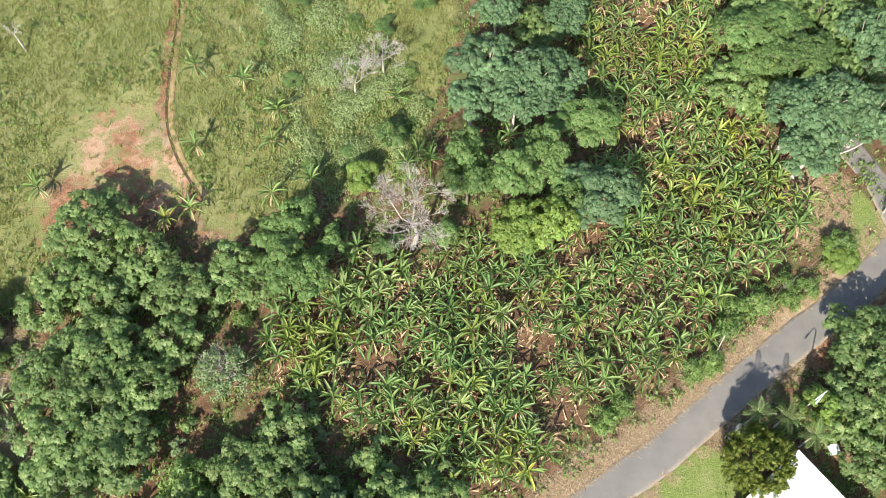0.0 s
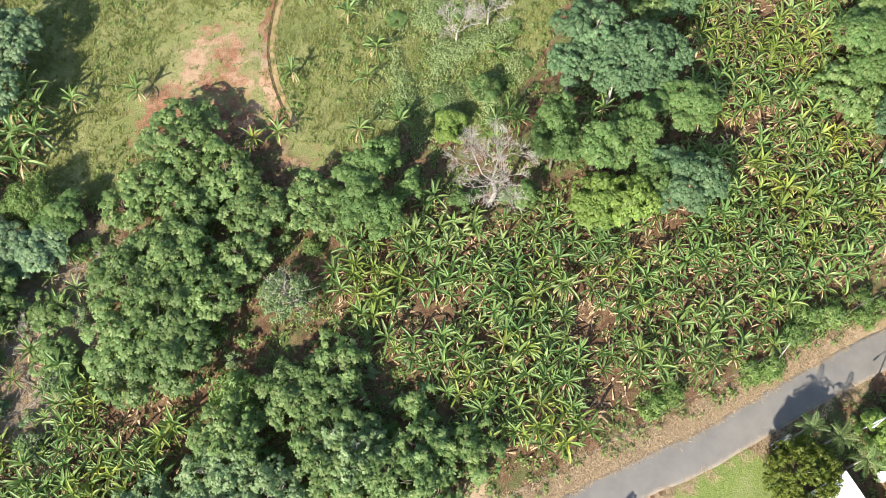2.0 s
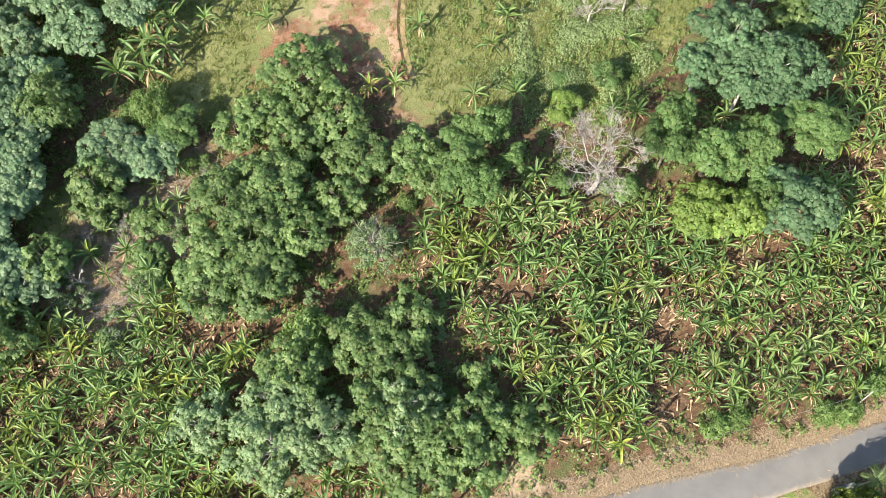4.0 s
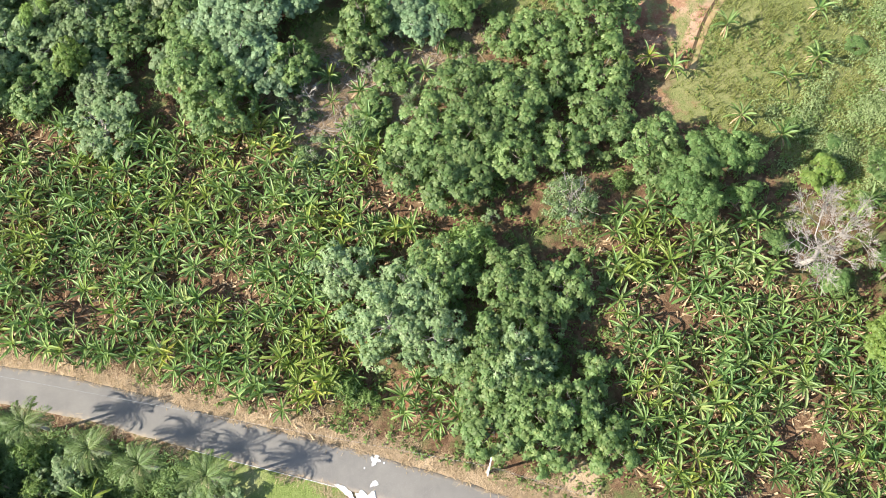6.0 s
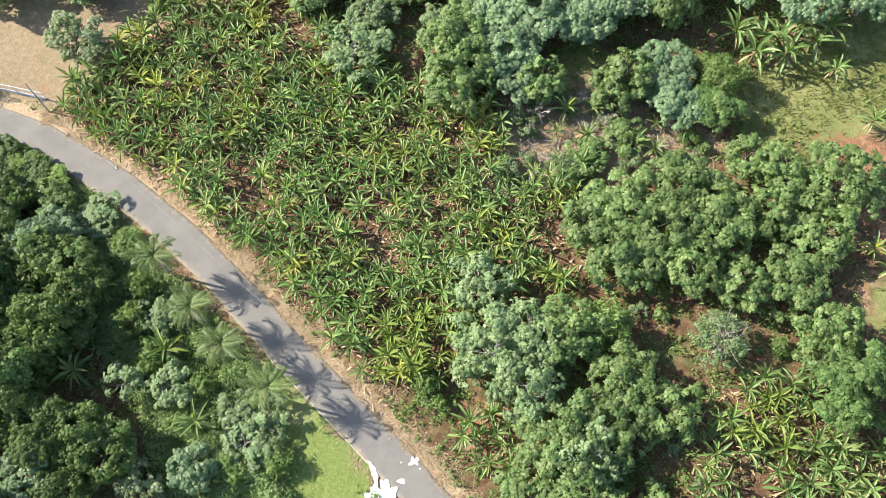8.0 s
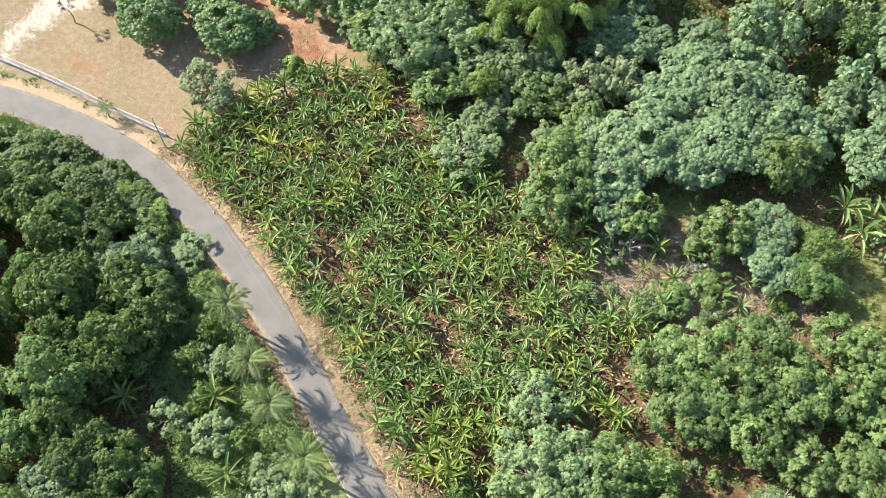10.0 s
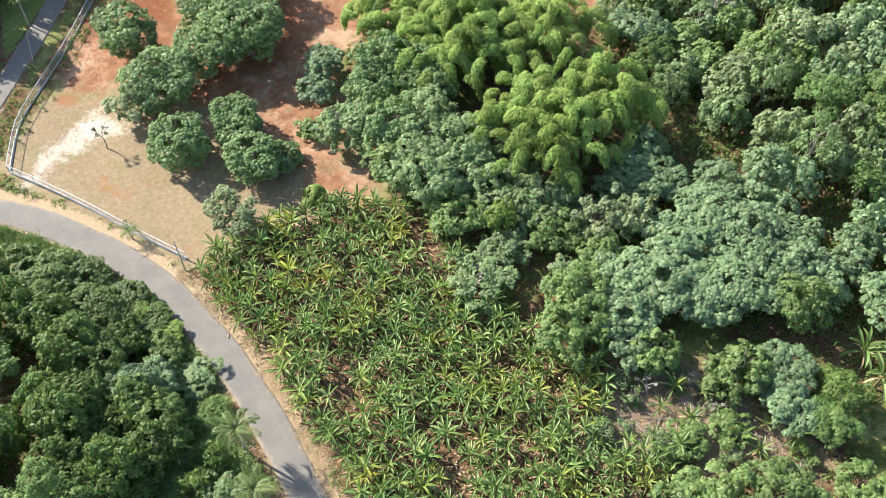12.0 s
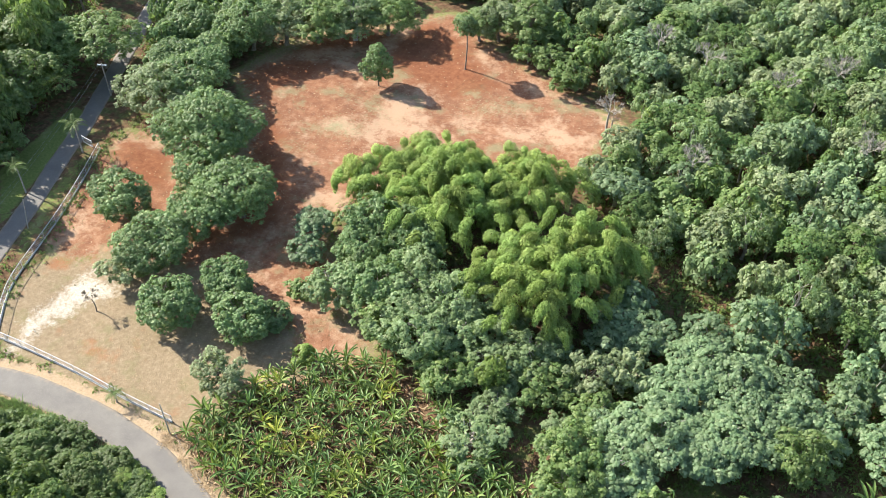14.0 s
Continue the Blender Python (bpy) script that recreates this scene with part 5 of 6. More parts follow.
# ---- bare trees ----
def bare_tree(name, label, x, y, h, fork, spread, depth, seed, mat, girth=0.3, lean=(0, 0)):
    """A leafless tree: the trunk forks again and again into fine twigs."""
    rs = np.random.default_rng(seed)
    ob = thing(name, label, "tree", m=pose(x, y, ground_z(x, y)))
    top = np.array([lean[0], lean[1], fork])
    part("trunk", Soup().tube(np.vstack([[0, 0, -0.3], bent((0, 0, 0), top, rs, 0.03)]), np.r_[girth * 1.5, np.linspace(girth * 1.2, girth * 0.8, 5)], 8).mesh("bare_trunk", [mat], True), ob)

    def grow(twigs, p, d, length, w, level):
        q = p + d * length
        twigs.tube(bent(p, q, rs, 0.06, 3), np.maximum(np.linspace(w, w * 0.62, 3), 0.013), 4 if level else 3)
        if level == 0:
            return
        for _ in range(4 if level > 1 else 8):
            e = d + rs.normal(size=3) * spread
            e[2] += 0.18
            e /= np.linalg.norm(e)
            grow(twigs, p + d * length * rs.uniform(0.65, 1.0), e, length * rs.uniform(0.62, 0.8), w * 0.55, level - 1)

    for q in range(4):
        a = q * 1.6 + rs.uniform(-0.3, 0.3)
        d = np.array([0.75 * math.cos(a), 0.75 * math.sin(a), 0.8])
        twigs = Soup()
        grow(twigs, top, d / np.linalg.norm(d), (h - fork) * 0.30, girth * 0.42, depth)
        part("branch", twigs.mesh("bare_branch", [mat]), ob)


bare_tree("dead_tree", "large leafless tree with pale grey twigs", 46.2, 13.4, 16.0, 6.3, 0.50, 4, 3, M_TWIG, 0.26)
bare_tree("dead_tree", "small bare whitish tree in the grassland", 66.7, 26.6, 8.5, 2.2, 0.55, 3, 4, M_PALEBARK, 0.15)
bare_tree("dead_tree", "small bare whitish tree in the grassland", 71.0, 24.0, 8.5, 2.5, 0.6, 3, 8, M_PALEBARK, 0.15)
bare_tree("dead_tree", "bare leaning sapling at the edge of the grassland", 62.4, 71.8, 5.0, 2.2, 0.5, 2, 5, M_PALEBARK, 0.12, (0.8, 1.2))
bare_tree("dead_tree", "thin pale leafless trunk leaning over the side road", 71.5, -34.2, 5.0, 3.4, 0.4, 1, 61, M_PALEBARK, 0.10, (1.2, -2.2))
bare_tree("dead_tree", "thin pale leafless trunk leaning over the side road", 72.7, -35.6, 5.0, 3.4, 0.4, 1, 62, M_PALEBARK, 0.10, (0.4, -2.6))
bare_tree("dead_tree", "bare pale tree standing among the woodland", -21.7, 155.5, 12.0, 6.1, 0.5, 3, 50, M_PALEBARK, 0.2)
bare_tree("dead_tree", "bare pale tree standing among the woodland", -11.8, 153.4, 11.0, 5.5, 0.5, 3, 51, M_PALEBARK, 0.2)
bare_tree("dead_tree", "bare pale tree standing among the woodland", 2.8, 147.3, 12.0, 6.1, 0.5, 3, 52, M_PALEBARK, 0.2)
bare_tree("dead_tree", "bare pale tree standing among the woodland", 11.4, 156.1, 13.0, 6.6, 0.5, 3, 53, M_PALEBARK, 0.2)
bare_tree("dead_tree", "bare pale tree standing among the woodland", 18.2, 134.3, 12.0, 6.1, 0.5, 3, 54, M_PALEBARK, 0.2)
bare_tree("dead_tree", "bare pale tree standing among the woodland", -7.5, 120.4, 11.0, 5.5, 0.5, 3, 55, M_PALEBARK, 0.2)
bare_tree("dead_tree", "bare pale tree standing among the woodland", -24.2, 129.6, 10.0, 5.0, 0.5, 3, 56, M_PALEBARK, 0.2)
bare_tree("dead_tree", "thin bare sapling beside the gravel", -79.7, 58.4, 5.0, 2.5, 0.35, 3, 6, M_BARK, 0.08)
bare_tree("dead_tree", "bare forked stump at the edge of the clearing", -23.5, 130.2, 6.0, 3.0, 0.5, 2, 7, M_PALEBARK, 0.16)
bare_tree("dead_tree", "broken dead branch standing in the brush", 3.0, 53.5, 4.5, 1.4, 0.55, 2, 9, M_PALEBARK, 0.14, (-0.6, 0.5))
bare_tree("dead_tree", "cut grey brushwood lying over the soil", 10.5, 55.5, 3.2, 0.5, 0.8, 3, 10, M_PALEBARK, 0.08)
bare_tree("dead_tree", "cut grey brushwood lying over the soil", 7.0, 57.0, 3.0, 0.4, 0.9, 3, 12, M_PALEBARK, 0.08)


# ---- grass, weeds, straw, litter ----
def scatter(n, box, keep, seed):
    """Random spots in a box where keep(x, y) is true."""
    rs = np.random.default_rng(seed)
    x, y = rs.uniform(box[0], box[1], n), rs.uniform(box[2], box[3], n)
    ok = rs.uniform(0, 1, n) < keep(x, y)
    x, y = x[ok], y[ok]
    return x, y, gz(x, y)


def blades(x, y, z, per, height, width, lean, rs):
    """Tufts: a few narrow upright blades round each spot."""
    k = len(x) * per
    bx, by, bz = np.repeat(x, per) + rs.normal(0, 0.16, k), np.repeat(y, per) + rs.normal(0, 0.16, k), np.repeat(z, per) - 0.03
    a = rs.uniform(0, 6.283, k)
    h = height * rs.uniform(0.5, 1.3, k) * np.repeat(rs.uniform(0.6, 1.3, len(x)), per)
    out = lean * h * rs.uniform(0.3, 1.0, k)
    c, s_ = np.cos(a), np.sin(a)
    w = width * rs.uniform(0.6, 1.4, k)
    p0 = np.stack([bx - s_ * w * 0.6, by + c * w * 0.6, bz], 1)
    p1 = np.stack([bx + s_ * w * 0.6, by - c * w * 0.6, bz], 1)
    p3 = np.stack([bx + c * out, by + s_ * out, bz + h * (1 - 0.35 * lean)], 1)
    return np.stack([p0, p1, p3], 1).reshape(-1, 3), np.arange(k * 3).reshape(k, 3)


def clear_of_road(x, y, gap=2.4):
    return (line_distance(x, y, ROAD[::2]) > gap) & (line_distance(x, y, DRIVE[::3]) > 2.2)


def any_zone(x, y, polys, soft=1.0):
    return np.max([zone(x, y, p, soft) for p in polys], 0)


def stuff(name, v, f, mat, label, category):
    return tagged(new(name, mesh_np(name, v, f, [mat])), label, category, kind="stuff")


def lumpy(x, y, s=1.0):
    return 0.5 + 0.25 * np.sin(x * 0.9 * s + np.sin(y * 0.7 * s) * 2) + 0.25 * np.sin(y * 1.1 * s + np.sin(x * 0.5 * s) * 2)


rs = np.random.default_rng(21)
north_of = lambda x, y: y - np.interp(x, ROAD[:, 0], ROAD[:, 1]) > 0
x, y, z = scatter(60000, (24, 105, 14, 98), lambda x, y: any_zone(x, y, [GRASSLAND, *GLADES]) * (1 - 0.93 * any_zone(x, y, SOIL[:1], 2.0)) * (0.25 + 0.75 * lumpy(x, y)), 1)
v, f = blades(x, y, z, 6, 0.55, 0.10, 0.9, rs)
stuff("tall_grass", v, f, M_GRASS, "tall yellow-green weedy grass in tufts", "grass")

WEEDY = [(77.6, 44.6), (80.8, 36.5), (76.6, 28.7), (72.1, 22.6), (61.8, 15.3), (52.4, 24.6), (53.8, 32.4), (64.1, 31.2), (68.6, 39.8)]

# Leafy weeds under the trees, along the field edges and in the grassland.
def weed_keep(x, y):
    open_ground = np.maximum(any_zone(x, y, [ORCHARD, GRAVEL, *LAWNS], 1.5), any_zone(x, y, SOIL[:2], 2.0))
    k = (1 - open_ground) * clear_of_road(x, y, 3.2)
    k = k * np.where(any_zone(x, y, [FIELD_A, FIELD_B, FIELD_C]) > 0.5, 0.5, 1.0)
    k = k * np.where(any_zone(x, y, [GRASSLAND]) > 0.5, np.where(zone(x, y, WEEDY, 4.0) + 0.5 * (lumpy(x, y, 0.5) - 0.5) > 0.5, 1.3, 0.40 * (lumpy(x, y, 0.35) > 0.45)), 1.0)
    return k * (0.3 + 0.7 * lumpy(x, y, 0.8)) * (1 - 0.8 * zone(x, y, SHRUBBY, 2.0))


x, y, z = scatter(60000, (-105, 100, -62, 105), weed_keep, 2)
per = 8
p = np.stack([np.repeat(x, per), np.repeat(y, per), np.repeat(z, per)], 1)
off = rs.normal(size=p.shape) * np.array([0.32, 0.32, 0.0])
p = p + off
p[:, 2] += rs.uniform(0.08, 0.75, len(p)) * np.repeat(rs.uniform(0.4, 1.2, len(x)), per)
v, f = leaf_cards(p, off + np.array([0, 0, 0.55]), 0.40, 0.20, rs, along=off + np.array([0, 0, -0.15]))
stuff("weeds", v, f, LEAF["fern"], "low leafy green weeds covering the soil", "weeds")

# Thick leafy growth in the middle of the grassland.
x, y, z = scatter(14000, (50, 84, 14, 46), lambda x, y: zone(x, y, WEEDY, 3.0) * (0.15 + 0.85 * (lumpy(x, y, 0.75) > 0.56)), 14)
per = 13
off = rs.normal(size=(len(x) * per, 3)) * np.array([0.36, 0.36, 0.0])
p = np.stack([np.repeat(x, per), np.repeat(y, per), np.repeat(z + 0.9 * lumpy(x, y, 0.75), per)], 1) + off
p[:, 2] += rs.uniform(-0.25, 0.2, len(p))
v, f = leaf_cards(p, off + np.array([0, 0, 0.6]) + rs.normal(size=off.shape) * 0.2, 0.25, 0.14, rs, along=off + np.array([0, 0, -0.15]))
stuff("leafy_weeds", v, f, M_SCRUB, "thick soft green weeds in the grassland", "weeds")

# Tall scrub between the palms and the trees below the road.
x, y, z = scatter(26000, (-55, -15, 0, 32), lambda x, y: zone(x, y, SCRUB, 1.5) * clear_of_road(x, y, 3.0), 8)
per = 10
off = rs.normal(size=(len(x) * per, 3)) * np.array([0.34, 0.34, 0.0])
p = np.stack([np.repeat(x, per), np.repeat(y, per), np.repeat(z + 1.7 * lumpy(x, y, 1.3), per)], 1) + off
p[:, 2] = np.maximum(p[:, 2] + rs.uniform(-0.5, 0.2, len(p)), 0.1)
v, f = leaf_cards(p, off + np.array([0, 0, 0.5]) + rs.normal(size=off.shape) * 0.3, 0.42, 0.13, rs, along=off + np.array([0, 0, -0.1]))
stuff("scrub", v, f, M_SCRUB, "tall tangled green scrub below the road", "scrub")

def verge_keep(x, y):
    dist = line_distance(x, y, ROAD[::2])
    return (dist > 2.5) * (dist < 6.5) * (~north_of(x, y)) * (x < -44) * (0.4 + 0.6 * lumpy(x, y, 0.9))


x, y, z = scatter(30000, (-105, -40, 18, 44), verge_keep, 12)
z = z + 0.5 * lumpy(x, y, 1.3)
v, f = blades(x, y, z, 9, 0.8, 0.13, 1.1, rs)
v[:, 2] -= np.where(np.arange(len(v)) % 3 < 2, 0.4, 0.0)
stuff("verge_scrub", v, f, M_SCRUB, "leafy green scrub along the road edge", "scrub")

# Undergrowth that closes the floor of the woods.
def floor_keep(x, y):
    return np.max([inside(x, y, w[0]) for w in WOODS], 0) * clear_of_road(x, y, 3.5)


x, y, z = scatter(26000, (-160, 60, 60, 222), floor_keep, 9)
per = 6
off = rs.normal(size=(len(x) * per, 3)) * np.array([0.7, 0.7, 0.0])
p = np.stack([np.repeat(x, per), np.repeat(y, per), np.repeat(z, per)], 1) + off
p[:, 2] += rs.uniform(0.1, 1.6, len(p))
v, f = leaf_cards(p, off + np.array([0, 0, 0.8]) + rs.normal(size=off.shape) * 0.3, 0.70, 0.36, rs)
# The dark leaf colour adds to the shade in gaps between the crowns.
stuff("undergrowth", v, f, LEAF["olive"], "dark green undergrowth on the woodland floor", "undergrowth")

# Dry grass beaten down along the road.
def straw_keep(x, y):
    d = line_distance(x, y, ROAD[::2])
    side = np.where(north_of(x, y), np.clip((5.2 - d) / 2, 0, 1), 0.25 * (d < 3.2)) * (d > 2.02)
    strong = 0.3 + 0.7 * ((x > 6) & (x < 45)) + 0.25 * ((x > -32) & (x <= 6))
    return np.maximum(side * strong * (0.3 + 0.7 * lumpy(x, y, 0.6)) * (x > -58), np.maximum(0.8 * zone(x, y, SHRUBBY, 2), zone(x, y, BARE_BANK, 1.5)))


x, y, z = scatter(150000, (-60, 72, -45, 62), straw_keep, 3)
per = 22
p = np.stack([np.repeat(x, per), np.repeat(y, per), np.repeat(z, per)], 1) + rs.normal(size=(len(x) * per, 3)) * np.array([0.3, 0.3, 0.0])
p[:, 2] += rs.uniform(0.03, 0.17, len(p))
v, f = leaf_cards(p, rs.normal(size=p.shape) * 0.22 + np.array([0, 0, 1.0]), 0.80, 0.045, rs, along=rs.normal(size=p.shape) + np.array([0.9, 0.5, 0]))
stuff("straw", v, f, M_STRAW, "beaten down straw-coloured dry grass along the road", "dry grass")
x, y, z = scatter(26000, (-88, -20, 44, 120), lambda x, y: zone(x, y, ORCHARD, 1) * (1 - 0.8 * any_zone(x, y, SOIL, 3)) * (1 - zone(x, y, GRAVEL, 1)) * lumpy(x, y, 0.7), 7)
v, f = blades(x, y, z, 3, 0.16, 0.05, 1.2, rs)
stuff("dry_grass", v, f, M_STRAW, "short sun-dried grass in the orchard", "dry grass")
x, y, z = scatter(30000, (-26, 72, -44, 22), lambda x, y: any_zone(x, y, LAWNS, 0.5) * (0.4 + 0.6 * lumpy(x, y)), 4)
v, f = blades(x, y, z, 4, 0.16, 0.04, 0.9, rs)
stuff("lawn_grass", v, f, M_LAWN, "short bright green lawn grass beside the road", "grass")

# Cut brushwood lying between the groves.
x, y, z = scatter(4600, (-6, 28, 42, 64), lambda x, y: zone(x, y, SHRUBBY, 2.0) * (0.3 + 0.7 * lumpy(x, y, 0.7)), 15)
sticks = Soup()
for bx, by, bz in zip(x, y, z):
    a, l = rs.uniform(0, 6.283), rs.uniform(0.8, 2.6)
    e = np.array([math.cos(a) * l, math.sin(a) * l, rs.uniform(-0.1, 0.5)])
    b0 = np.array([bx, by, bz + rs.uniform(0.05, 0.5)])
    sticks.tube([b0 - e / 2, b0 + rs.normal(size=3) * 0.08, b0 + e / 2], [0.035, 0.03, 0.012], 3)
tagged(new("brushwood", sticks.mesh("brushwood", [M_TWIG])), "grey cut branches lying between the groves", "brushwood", kind="stuff")

# Fallen banana leaves between the plants.
x, y, z = scatter(52000, (-58, 98, -35, 68), lambda x, y: 0.9 * (0.25 + 0.75 * lumpy(x, y, 0.4)) * any_zone(x, y, [FIELD_A, FIELD_B, FIELD_C]), 5)
p = np.stack([x, y, z + rs.uniform(0.03, 0.35, len(x))], 1)
v, f = leaf_cards(p, rs.normal(size=p.shape) * 0.35 + np.array([0, 0, 1.0]), 1.1, 0.20, rs)
stuff("fallen_leaves", v, f, M_DRYLEAF, "brown fallen banana leaves on red soil", "leaf litter")

# Stones and light rubble in the clearing.
x, y, z = scatter(5000, (-100, -20, 48, 160), lambda x, y: np.maximum(0.5 * any_zone(x, y, SOIL[1:4], 1), zone(x, y, GRAVEL, 0.5)), 6)
p = np.stack([x, y, z + 0.03], 1)
v, f = leaf_cards(p, rs.normal(size=p.shape) * 0.5 + np.array([0, 0, 1.0]), 0.34, 0.20, rs)
stuff("rubble", v, f, M_STRAW, "scattered pale chips and twigs on the red soil", "rubble")


# ---- fences ----
def fence(line, label, height=1.5, gap=2.6):
    """Posts with a top rail, a low concrete foot and wires between."""
    pts = smooth_line(line, gap)
    z = gz(pts[:, 0], pts[:, 1])
    ob = thing("wire_fence", label, "fence", m=pose(0, 0, 0))
    post = Soup().tube([(0, 0, -0.1), (0, 0, height), (0, 0, height + 0.06)], [0.045, 0.045, 0.02], 6).mesh("fence_post", [M_GALV])
    for (x, y), zz in zip(pts, z):
        part("post", post, ob, "", pose(x, y, zz))
    p3 = np.column_stack([pts, z])
    part("top_rail", Soup().tube(p3 + [0, 0, height], 0.05, 6).mesh("top_rail", [M_GALV]), ob)
    part("foot", Soup().tube(p3 + [0, 0, 0.12], 0.16, 4).mesh("fence_foot", [M_CONCRETE]), ob)
    for k in range(1, 6):
        part("wire", Soup().tube(p3 + [0, 0, height * k / 6], 0.012, 4).mesh("fence_wire", [M_GALV]), ob)


fence([(-57.9, 46.9), (-65.6, 47.4), (-75.0, 48.3), (-84.7, 48.8), (-89.2, 48.8)], "galvanised wire fence along the road with a concrete foot")
fence([(-89.2, 48.8), (-92.6, 53.9), (-94.6, 58.0), (-96.2, 63.9), (-98.0, 70.9), (-100.8, 79.7), (-104.2, 89.2)], "galvanised wire fence climbing beside the lane")


def gate(x, y, turn):
    ob = thing("metal_gate", "white metal bar gate leaning beside the lane", "gate", m=pose(x, y, 0, 0, 0, turn))
    s = Soup()
    for a, b in (((0, 0, 0.2), (2.6, 0, 0.2)), ((0, 0, 1.5), (2.6, 0, 1.5)), ((0, 0, 0), (0, 0, 1.6)), ((2.6, 0, 0), (2.6, 0, 1.6))):
        s.tube([a, ((a[0] + b[0]) / 2, 0, (a[2] + b[2]) / 2), b], 0.05, 6)
    part("gate_frame", s.mesh("gate_frame", [M_LAMP]), ob)
    bar = Soup().tube([(0, 0, 0.2), (0, 0, 0.8), (0, 0, 1.5)], 0.03, 6).mesh("gate_bar", [M_LAMP])
    for k in range(1, 8):
        part("bar", bar, ob, "", pose(k * 2.6 / 8, 0, 0))


gate(-108.2, 89.6, -12)


# ---- poles, cables, street lamp ----
def pole(x, y, h, label, lean=(0.0, 0.0), arm=True, turn=0.0):
    ob = thing("utility_pole", label, "pole", m=pose(x, y, ground_z(x, y)))
    part("shaft", Soup().tube([(0, 0, -0.4), (0, 0, 0.1), (lean[0] * 0.5, lean[1] * 0.5, h * 0.5), (lean[0], lean[1], h)], np.array([0.16, 0.15, 0.13, 0.10]) * (1 if arm else 0.62), 8).mesh("pole_shaft", [M_PALEBARK], True), ob)
    if arm:
        a = part("crossarm", Soup().box((-0.9, -0.06, -0.06), (0.9, 0.06, 0.06)).mesh("crossarm", [M_LAMP]), ob, "", pose(lean[0], lean[1], h - 0.4, 0, 0, turn))
        ins = Soup().tube([(0, 0, 0.06), (0, 0, 0.16), (0, 0, 0.24)], [0.05, 0.06, 0.03], 6).mesh("insulator", [M_LAMP])
        for k in (-0.8, 0.0, 0.8):
            part("insulator", ins, a, "", pose(k, 0, 0))


def cable(a, b, sag, label, r=0.012):
    u = np.linspace(0, 1, 24)[:, None]
    a, b = np.array(a, float), np.array(b, float)
    pts = a + (b - a) * u - np.array([0, 0, 1.0]) * sag * 4 * u * (1 - u)
    tagged(new("cable", Soup().tube(pts, r, 4).mesh("cable", [M_CABLE])), label, "cable")


POLE_LABEL = "pale wooden utility pole at the road edge"
pole(5.2, 5.6, 8.0, POLE_LABEL, turn=55)
pole(41.6, -23.7, 6.0, "leaning pale wooden pole at the field edge", (-0.2, 0.7), arm=False)
# Added to give the cable an end, in place of a short fence post.
pole(-57.1, 45.3, 6.5, POLE_LABEL, arm=False)
pole(65.6, -42.2, 7.5, POLE_LABEL, turn=50)
pole(-101.2, 68.1, 5.6, "white post beside the lane", (0.5, 0.8), arm=False)
pole(-113.5, 103.5, 7.0, "utility pole overgrown beside the lane", turn=20)
ROAD_CABLE = "thin overhead cable beside the road"
cable((5.2, 5.6, 7.8), (41.4, -23.0, 5.9), 0.7, ROAD_CABLE, 0.009)
cable((41.4, -23.0, 5.9), (65.6, -42.2, 7.3), 0.6, ROAD_CABLE, 0.009)
cable((-57.1, 45.3, 6.3), (5.2, 5.6, 7.8), 1.0, ROAD_CABLE, 0.009)
for dx in (-0.4, 0.4):
    cable((-113.5 + dx, 103.5, 7.0), (-101 + dx, 60, 6.5), 0.8, "thin overhead cable along the lane")
    cable((-113.5 + dx, 103.5, 7.0), (-127 + dx, 142, 6.5), 0.8, "thin overhead cable along the lane")


def street_lamp(x, y):
    ob = thing("street_lamp", "grey street lamp with a curved arm above palms", "street lamp", m=pose(x, y, ground_z(x, y)))
    part("shaft", Soup().tube([(0, 0, -0.3), (0, 0, 4), (0, 0, 7.6)], [0.10, 0.08, 0.06], 8).mesh("lamp_shaft", [M_GALV], True), ob)
    part("arm", Soup().tube([(0, 0, 7.6), (-0.3, 0.3, 8.0), (-0.8, 0.6, 8.15), (-1.3, 0.9, 8.1)], 0.045, 6).mesh("lamp_arm", [M_GALV], True), ob)
    part("lamp_head", Soup().tube([(-1.2, 0.85, 8.1), (-1.4, 0.98, 8.1), (-1.75, 1.2, 8.06), (-1.9, 1.3, 8.05)], [0.05, 0.09, 0.11, 0.06], 8).mesh("lamp_head", [M_LAMP], True), ob)


street_lamp(37.2, -33.6)


# ---- house and small buildings ----
def house():
    u, w = Vector((-0.787, 0.617, 0)), Vector((-0.617, -0.787, 0))
    m = Matrix(((u.x, w.x, 0, 31.6), (u.y, w.y, 0, -32.5), (0, 0, 1, 0), (0, 0, 0, 1)))
    ob = thing("house", "house with a flat white coated roof", "house", m=m)
    part("wall", Soup().box((0.5, 0.5, -0.2), (9.5, 12.5, 3.2)).mesh("house_wall", [M_WALL]), ob)
    part("roof", Soup().box((0, 0, 3.2), (10, 13, 3.42)).box((0, 0, 3.42), (0.18, 13, 3.56)).box((0.18, 0, 3.42), (10, 0.18, 3.56)).mesh("house_roof", [M_ROOF]), ob, "flat white roof slab with a low rim")
    for k in range(3):
        win = part("window", Soup().box((0.42, 2.0 + 3.4 * k, 1.0), (0.52, 3.4 + 3.4 * k, 2.2)).mesh("window_frame", [M_LAMP]), ob)
        part("pane", Soup().box((0.38, 2.1 + 3.4 * k, 1.08), (0.42, 3.3 + 3.4 * k, 2.12)).mesh("window_pane", [M_DARK]), win)
    part("door", Soup().box((4, 0.42, 0), (5, 0.5, 2.1)).mesh("house_door", [M_WOOD]), ob)
    path = thing("garden_path", "bare concrete path along the house wall", "path", m=m)
    part("slab", Soup().box((-1.6, 0, -0.05), (-0.3, 13, 0.08)).mesh("path_slab", [M_CONCRETE]), path)


house()


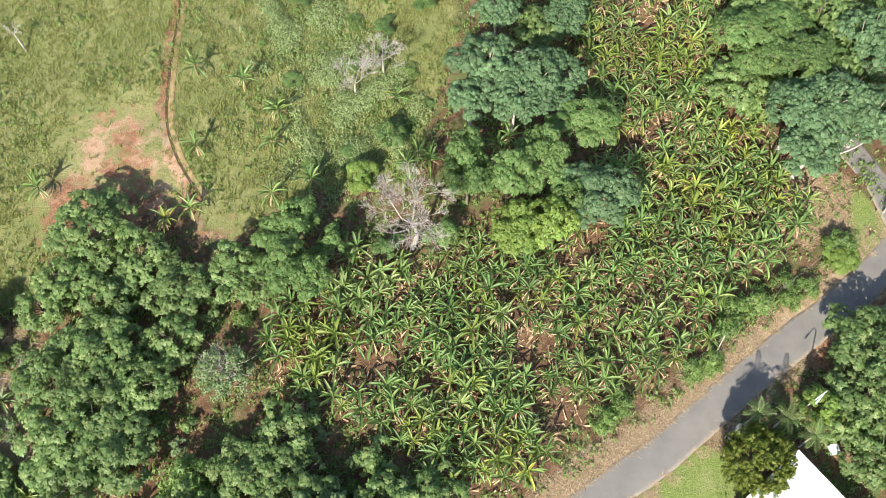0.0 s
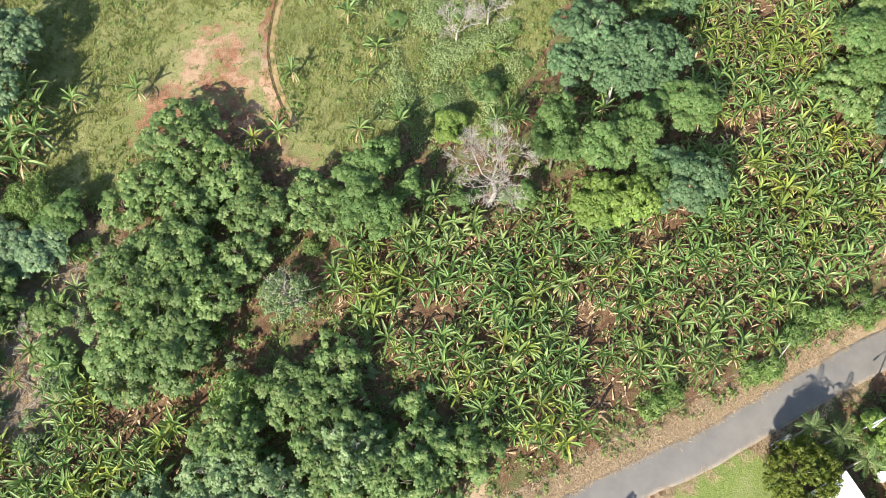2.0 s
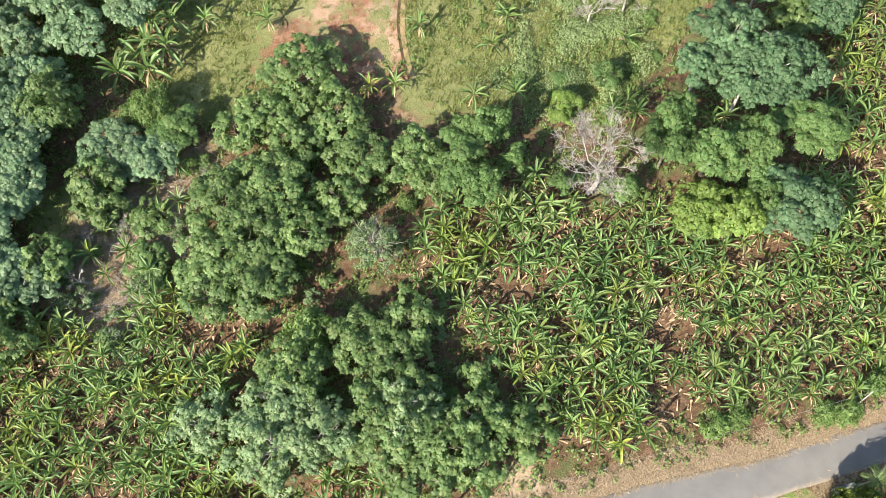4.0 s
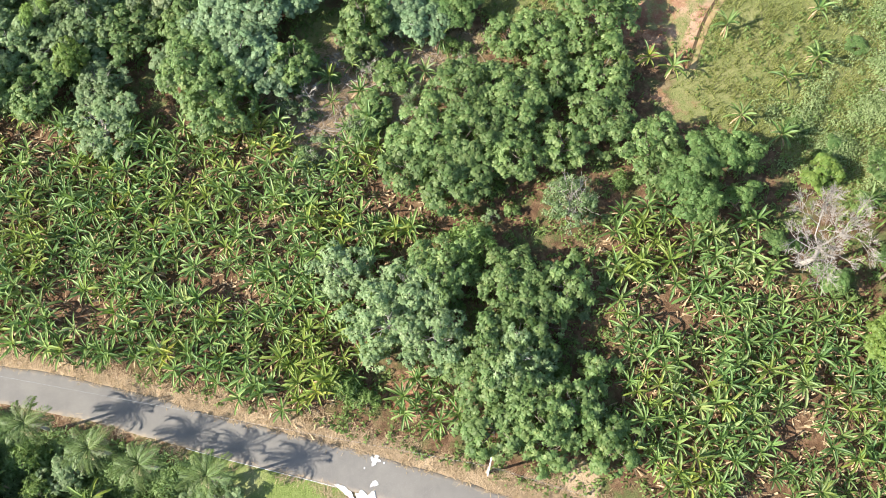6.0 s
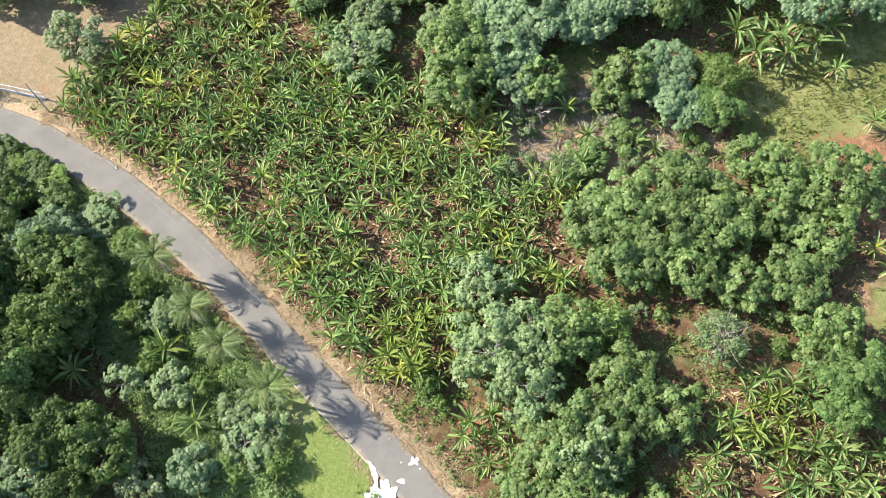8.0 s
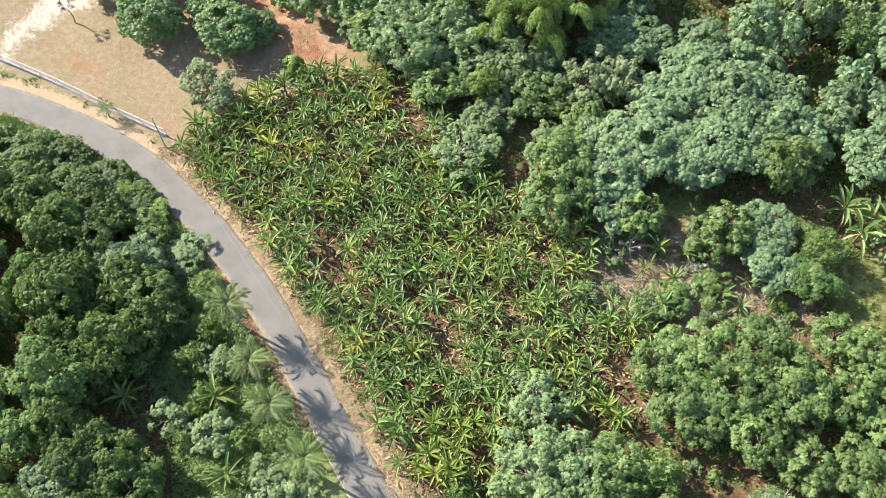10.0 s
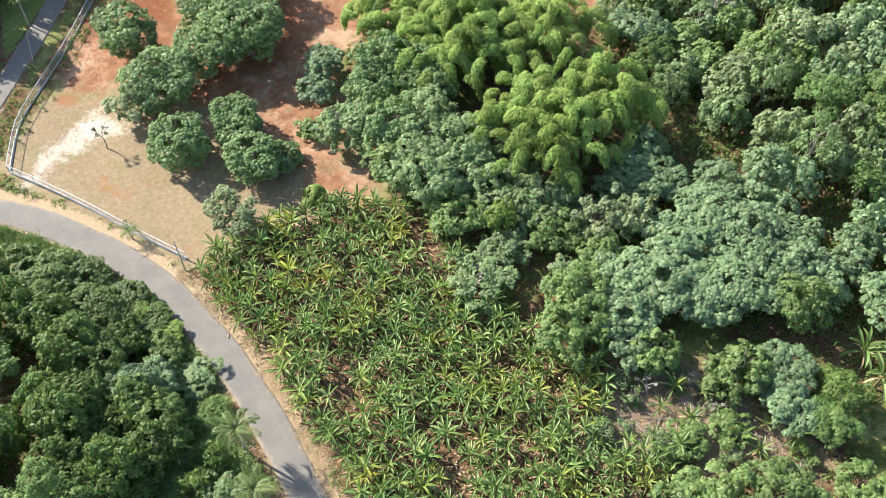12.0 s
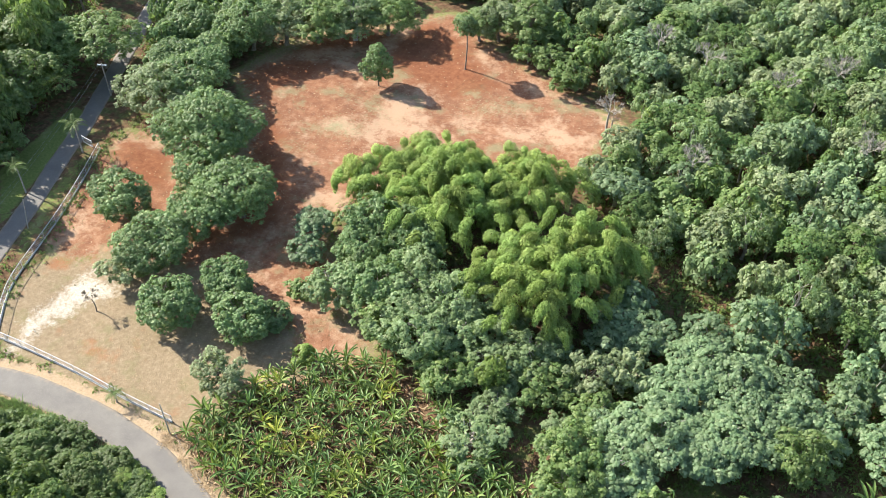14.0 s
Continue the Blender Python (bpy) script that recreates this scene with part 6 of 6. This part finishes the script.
def shed(x, y, turn, lx, ly, h, label, mat):
    ob = thing("shed", label, "shed", m=pose(x, y, ground_z(x, y), 0, 0, turn))
    part("wall", Soup().box((-lx / 2, -ly / 2, -0.1), (lx / 2, ly / 2, h)).mesh("shed_wall", [M_WALL]), ob)
    r = Soup()
    v = [(-lx / 2 - 0.3, -ly / 2 - 0.3, h), (lx / 2 + 0.3, -ly / 2 - 0.3, h), (lx / 2 + 0.3, 0, h + 0.8), (-lx / 2 - 0.3, 0, h + 0.8), (-lx / 2 - 0.3, ly / 2 + 0.3, h), (lx / 2 + 0.3, ly / 2 + 0.3, h)]
    v = v + [(a, b, c + 0.1) for a, b, c in v]
    r.add(v, [(0, 1, 2, 3), (3, 2, 5, 4), (6, 9, 8, 7), (9, 10, 11, 8), (0, 6, 7, 1), (4, 5, 11, 10), (0, 3, 9, 6), (3, 4, 10, 9), (1, 7, 8, 2), (2, 8, 11, 5)])
    part("roof", r.mesh("shed_roof", [mat]), ob)
    part("door", Soup().box((lx / 2 - 0.02, -0.45, 0), (lx / 2 + 0.05, 0.45, 2.0)).mesh("shed_door", [M_WOOD]), ob)


shed(-142, 168, 20, 6, 8, 2.8, "far house among trees at the end of the lane", M_ROOF)
slab = thing("water_tank", "low grey concrete tank beside the clipped tree", "tank", m=pose(32.6, -26.6, 0, 0, 0, -38))
part("basin", Soup().box((-1.0, -0.5, -0.1), (1.0, 0.5, 1.3)).mesh("tank_basin", [M_GRIME]), slab)
part("lid", Soup().box((-1.08, -0.58, 1.3), (1.08, 0.58, 1.42)).mesh("tank_lid", [M_GRIME]), slab)
box = thing("appliance", "discarded white appliance among shrubs", "appliance", m=pose(33.6, -37.3, 0, 0, 0, 25))
part("body", Soup().box((-0.5, -0.4, -0.05), (0.5, 0.4, 0.9)).mesh("appliance_body", [M_LAMP]), box)
part("lid", Soup().box((-0.52, -0.42, 0.9), (0.52, 0.42, 0.97)).mesh("appliance_lid", [M_ROOF]), box)


# ---- kerb ----
kd = np.gradient(ROAD, axis=0)
kd /= np.linalg.norm(kd, axis=1, keepdims=True)
edge = ROAD - np.stack([-kd[:, 1], kd[:, 0]], 1) * 2.1
edge = edge[(edge[:, 0] > -24) & (edge[:, 0] < -9.2)]
tagged(new("kerb", Soup().tube(np.column_stack([edge, np.full(len(edge), 0.08)]), 0.045, 6).mesh("kerb", [M_CONCRETE])), "thin white kerb between road and lawn", "kerb", kind="structure")


# ---- pale lime stains and kerb on the road ----
def blotch(x, y, rx, ry, seed, label, z=0.14, turn=0.0):
    """A thin ragged crust lying on the asphalt."""
    r_ = np.random.default_rng(seed)
    n = 64
    a = np.linspace(0, 2 * np.pi, n, endpoint=False)
    rad = 1 + 0.2 * np.sin(3 * a + seed) + 0.14 * np.sin(7 * a + 2 * seed) + 0.12 * np.sin(13 * a + 3 * seed) + r_.uniform(-0.09, 0.09, n)
    ex, ey, c, s_ = rx * rad * np.cos(a), ry * rad * np.sin(a), math.cos(turn), math.sin(turn)
    rim = np.stack([x + ex * c - ey * s_, y + ex * s_ + ey * c], 1)
    rings = [np.column_stack([(x, y) + (rim - (x, y)) * s, np.full(n, zz)]) for s, zz in ((0.02, z), (0.5, z), (0.97, z), (1.0, z - 0.06))]
    v = np.concatenate(rings)
    i, j = np.meshgrid(np.arange(3), np.arange(n), indexing="ij")
    jn = (j + 1) % n
    f = np.stack([i * n + j, (i + 1) * n + j, (i + 1) * n + jn, i * n + jn], -1).reshape(-1, 4)
    tagged(new("lime_stain", mesh_np("lime_stain", v, f, [M_LIME])), label, "stain")


for q, (x, y, s) in enumerate(((-5.3, 11.2, 0.34), (-5.0, 11.5, 0.22), (-5.6, 10.9, 0.2), (-4.9, 11.0, 0.14), (-5.5, 11.6, 0.12), (-4.5, 10.6, 0.09), (-6.6, 10.9, 0.08))):
    blotch(x, y, s, s * 0.8, q + 1, "small white lime stain on the asphalt")
blotch(-7.6, 7.0, 1.9, 1.3, 2, "large white concrete spill at the road edge", 0.14, radians(-40))
blotch(-9.2, 9.3, 1.3, 0.28, 3, "white concrete spill along the lawn edge", 0.13, radians(-62))
blotch(-6.2, 9.0, 0.4, 0.25, 4, "small white lime stain on the asphalt")
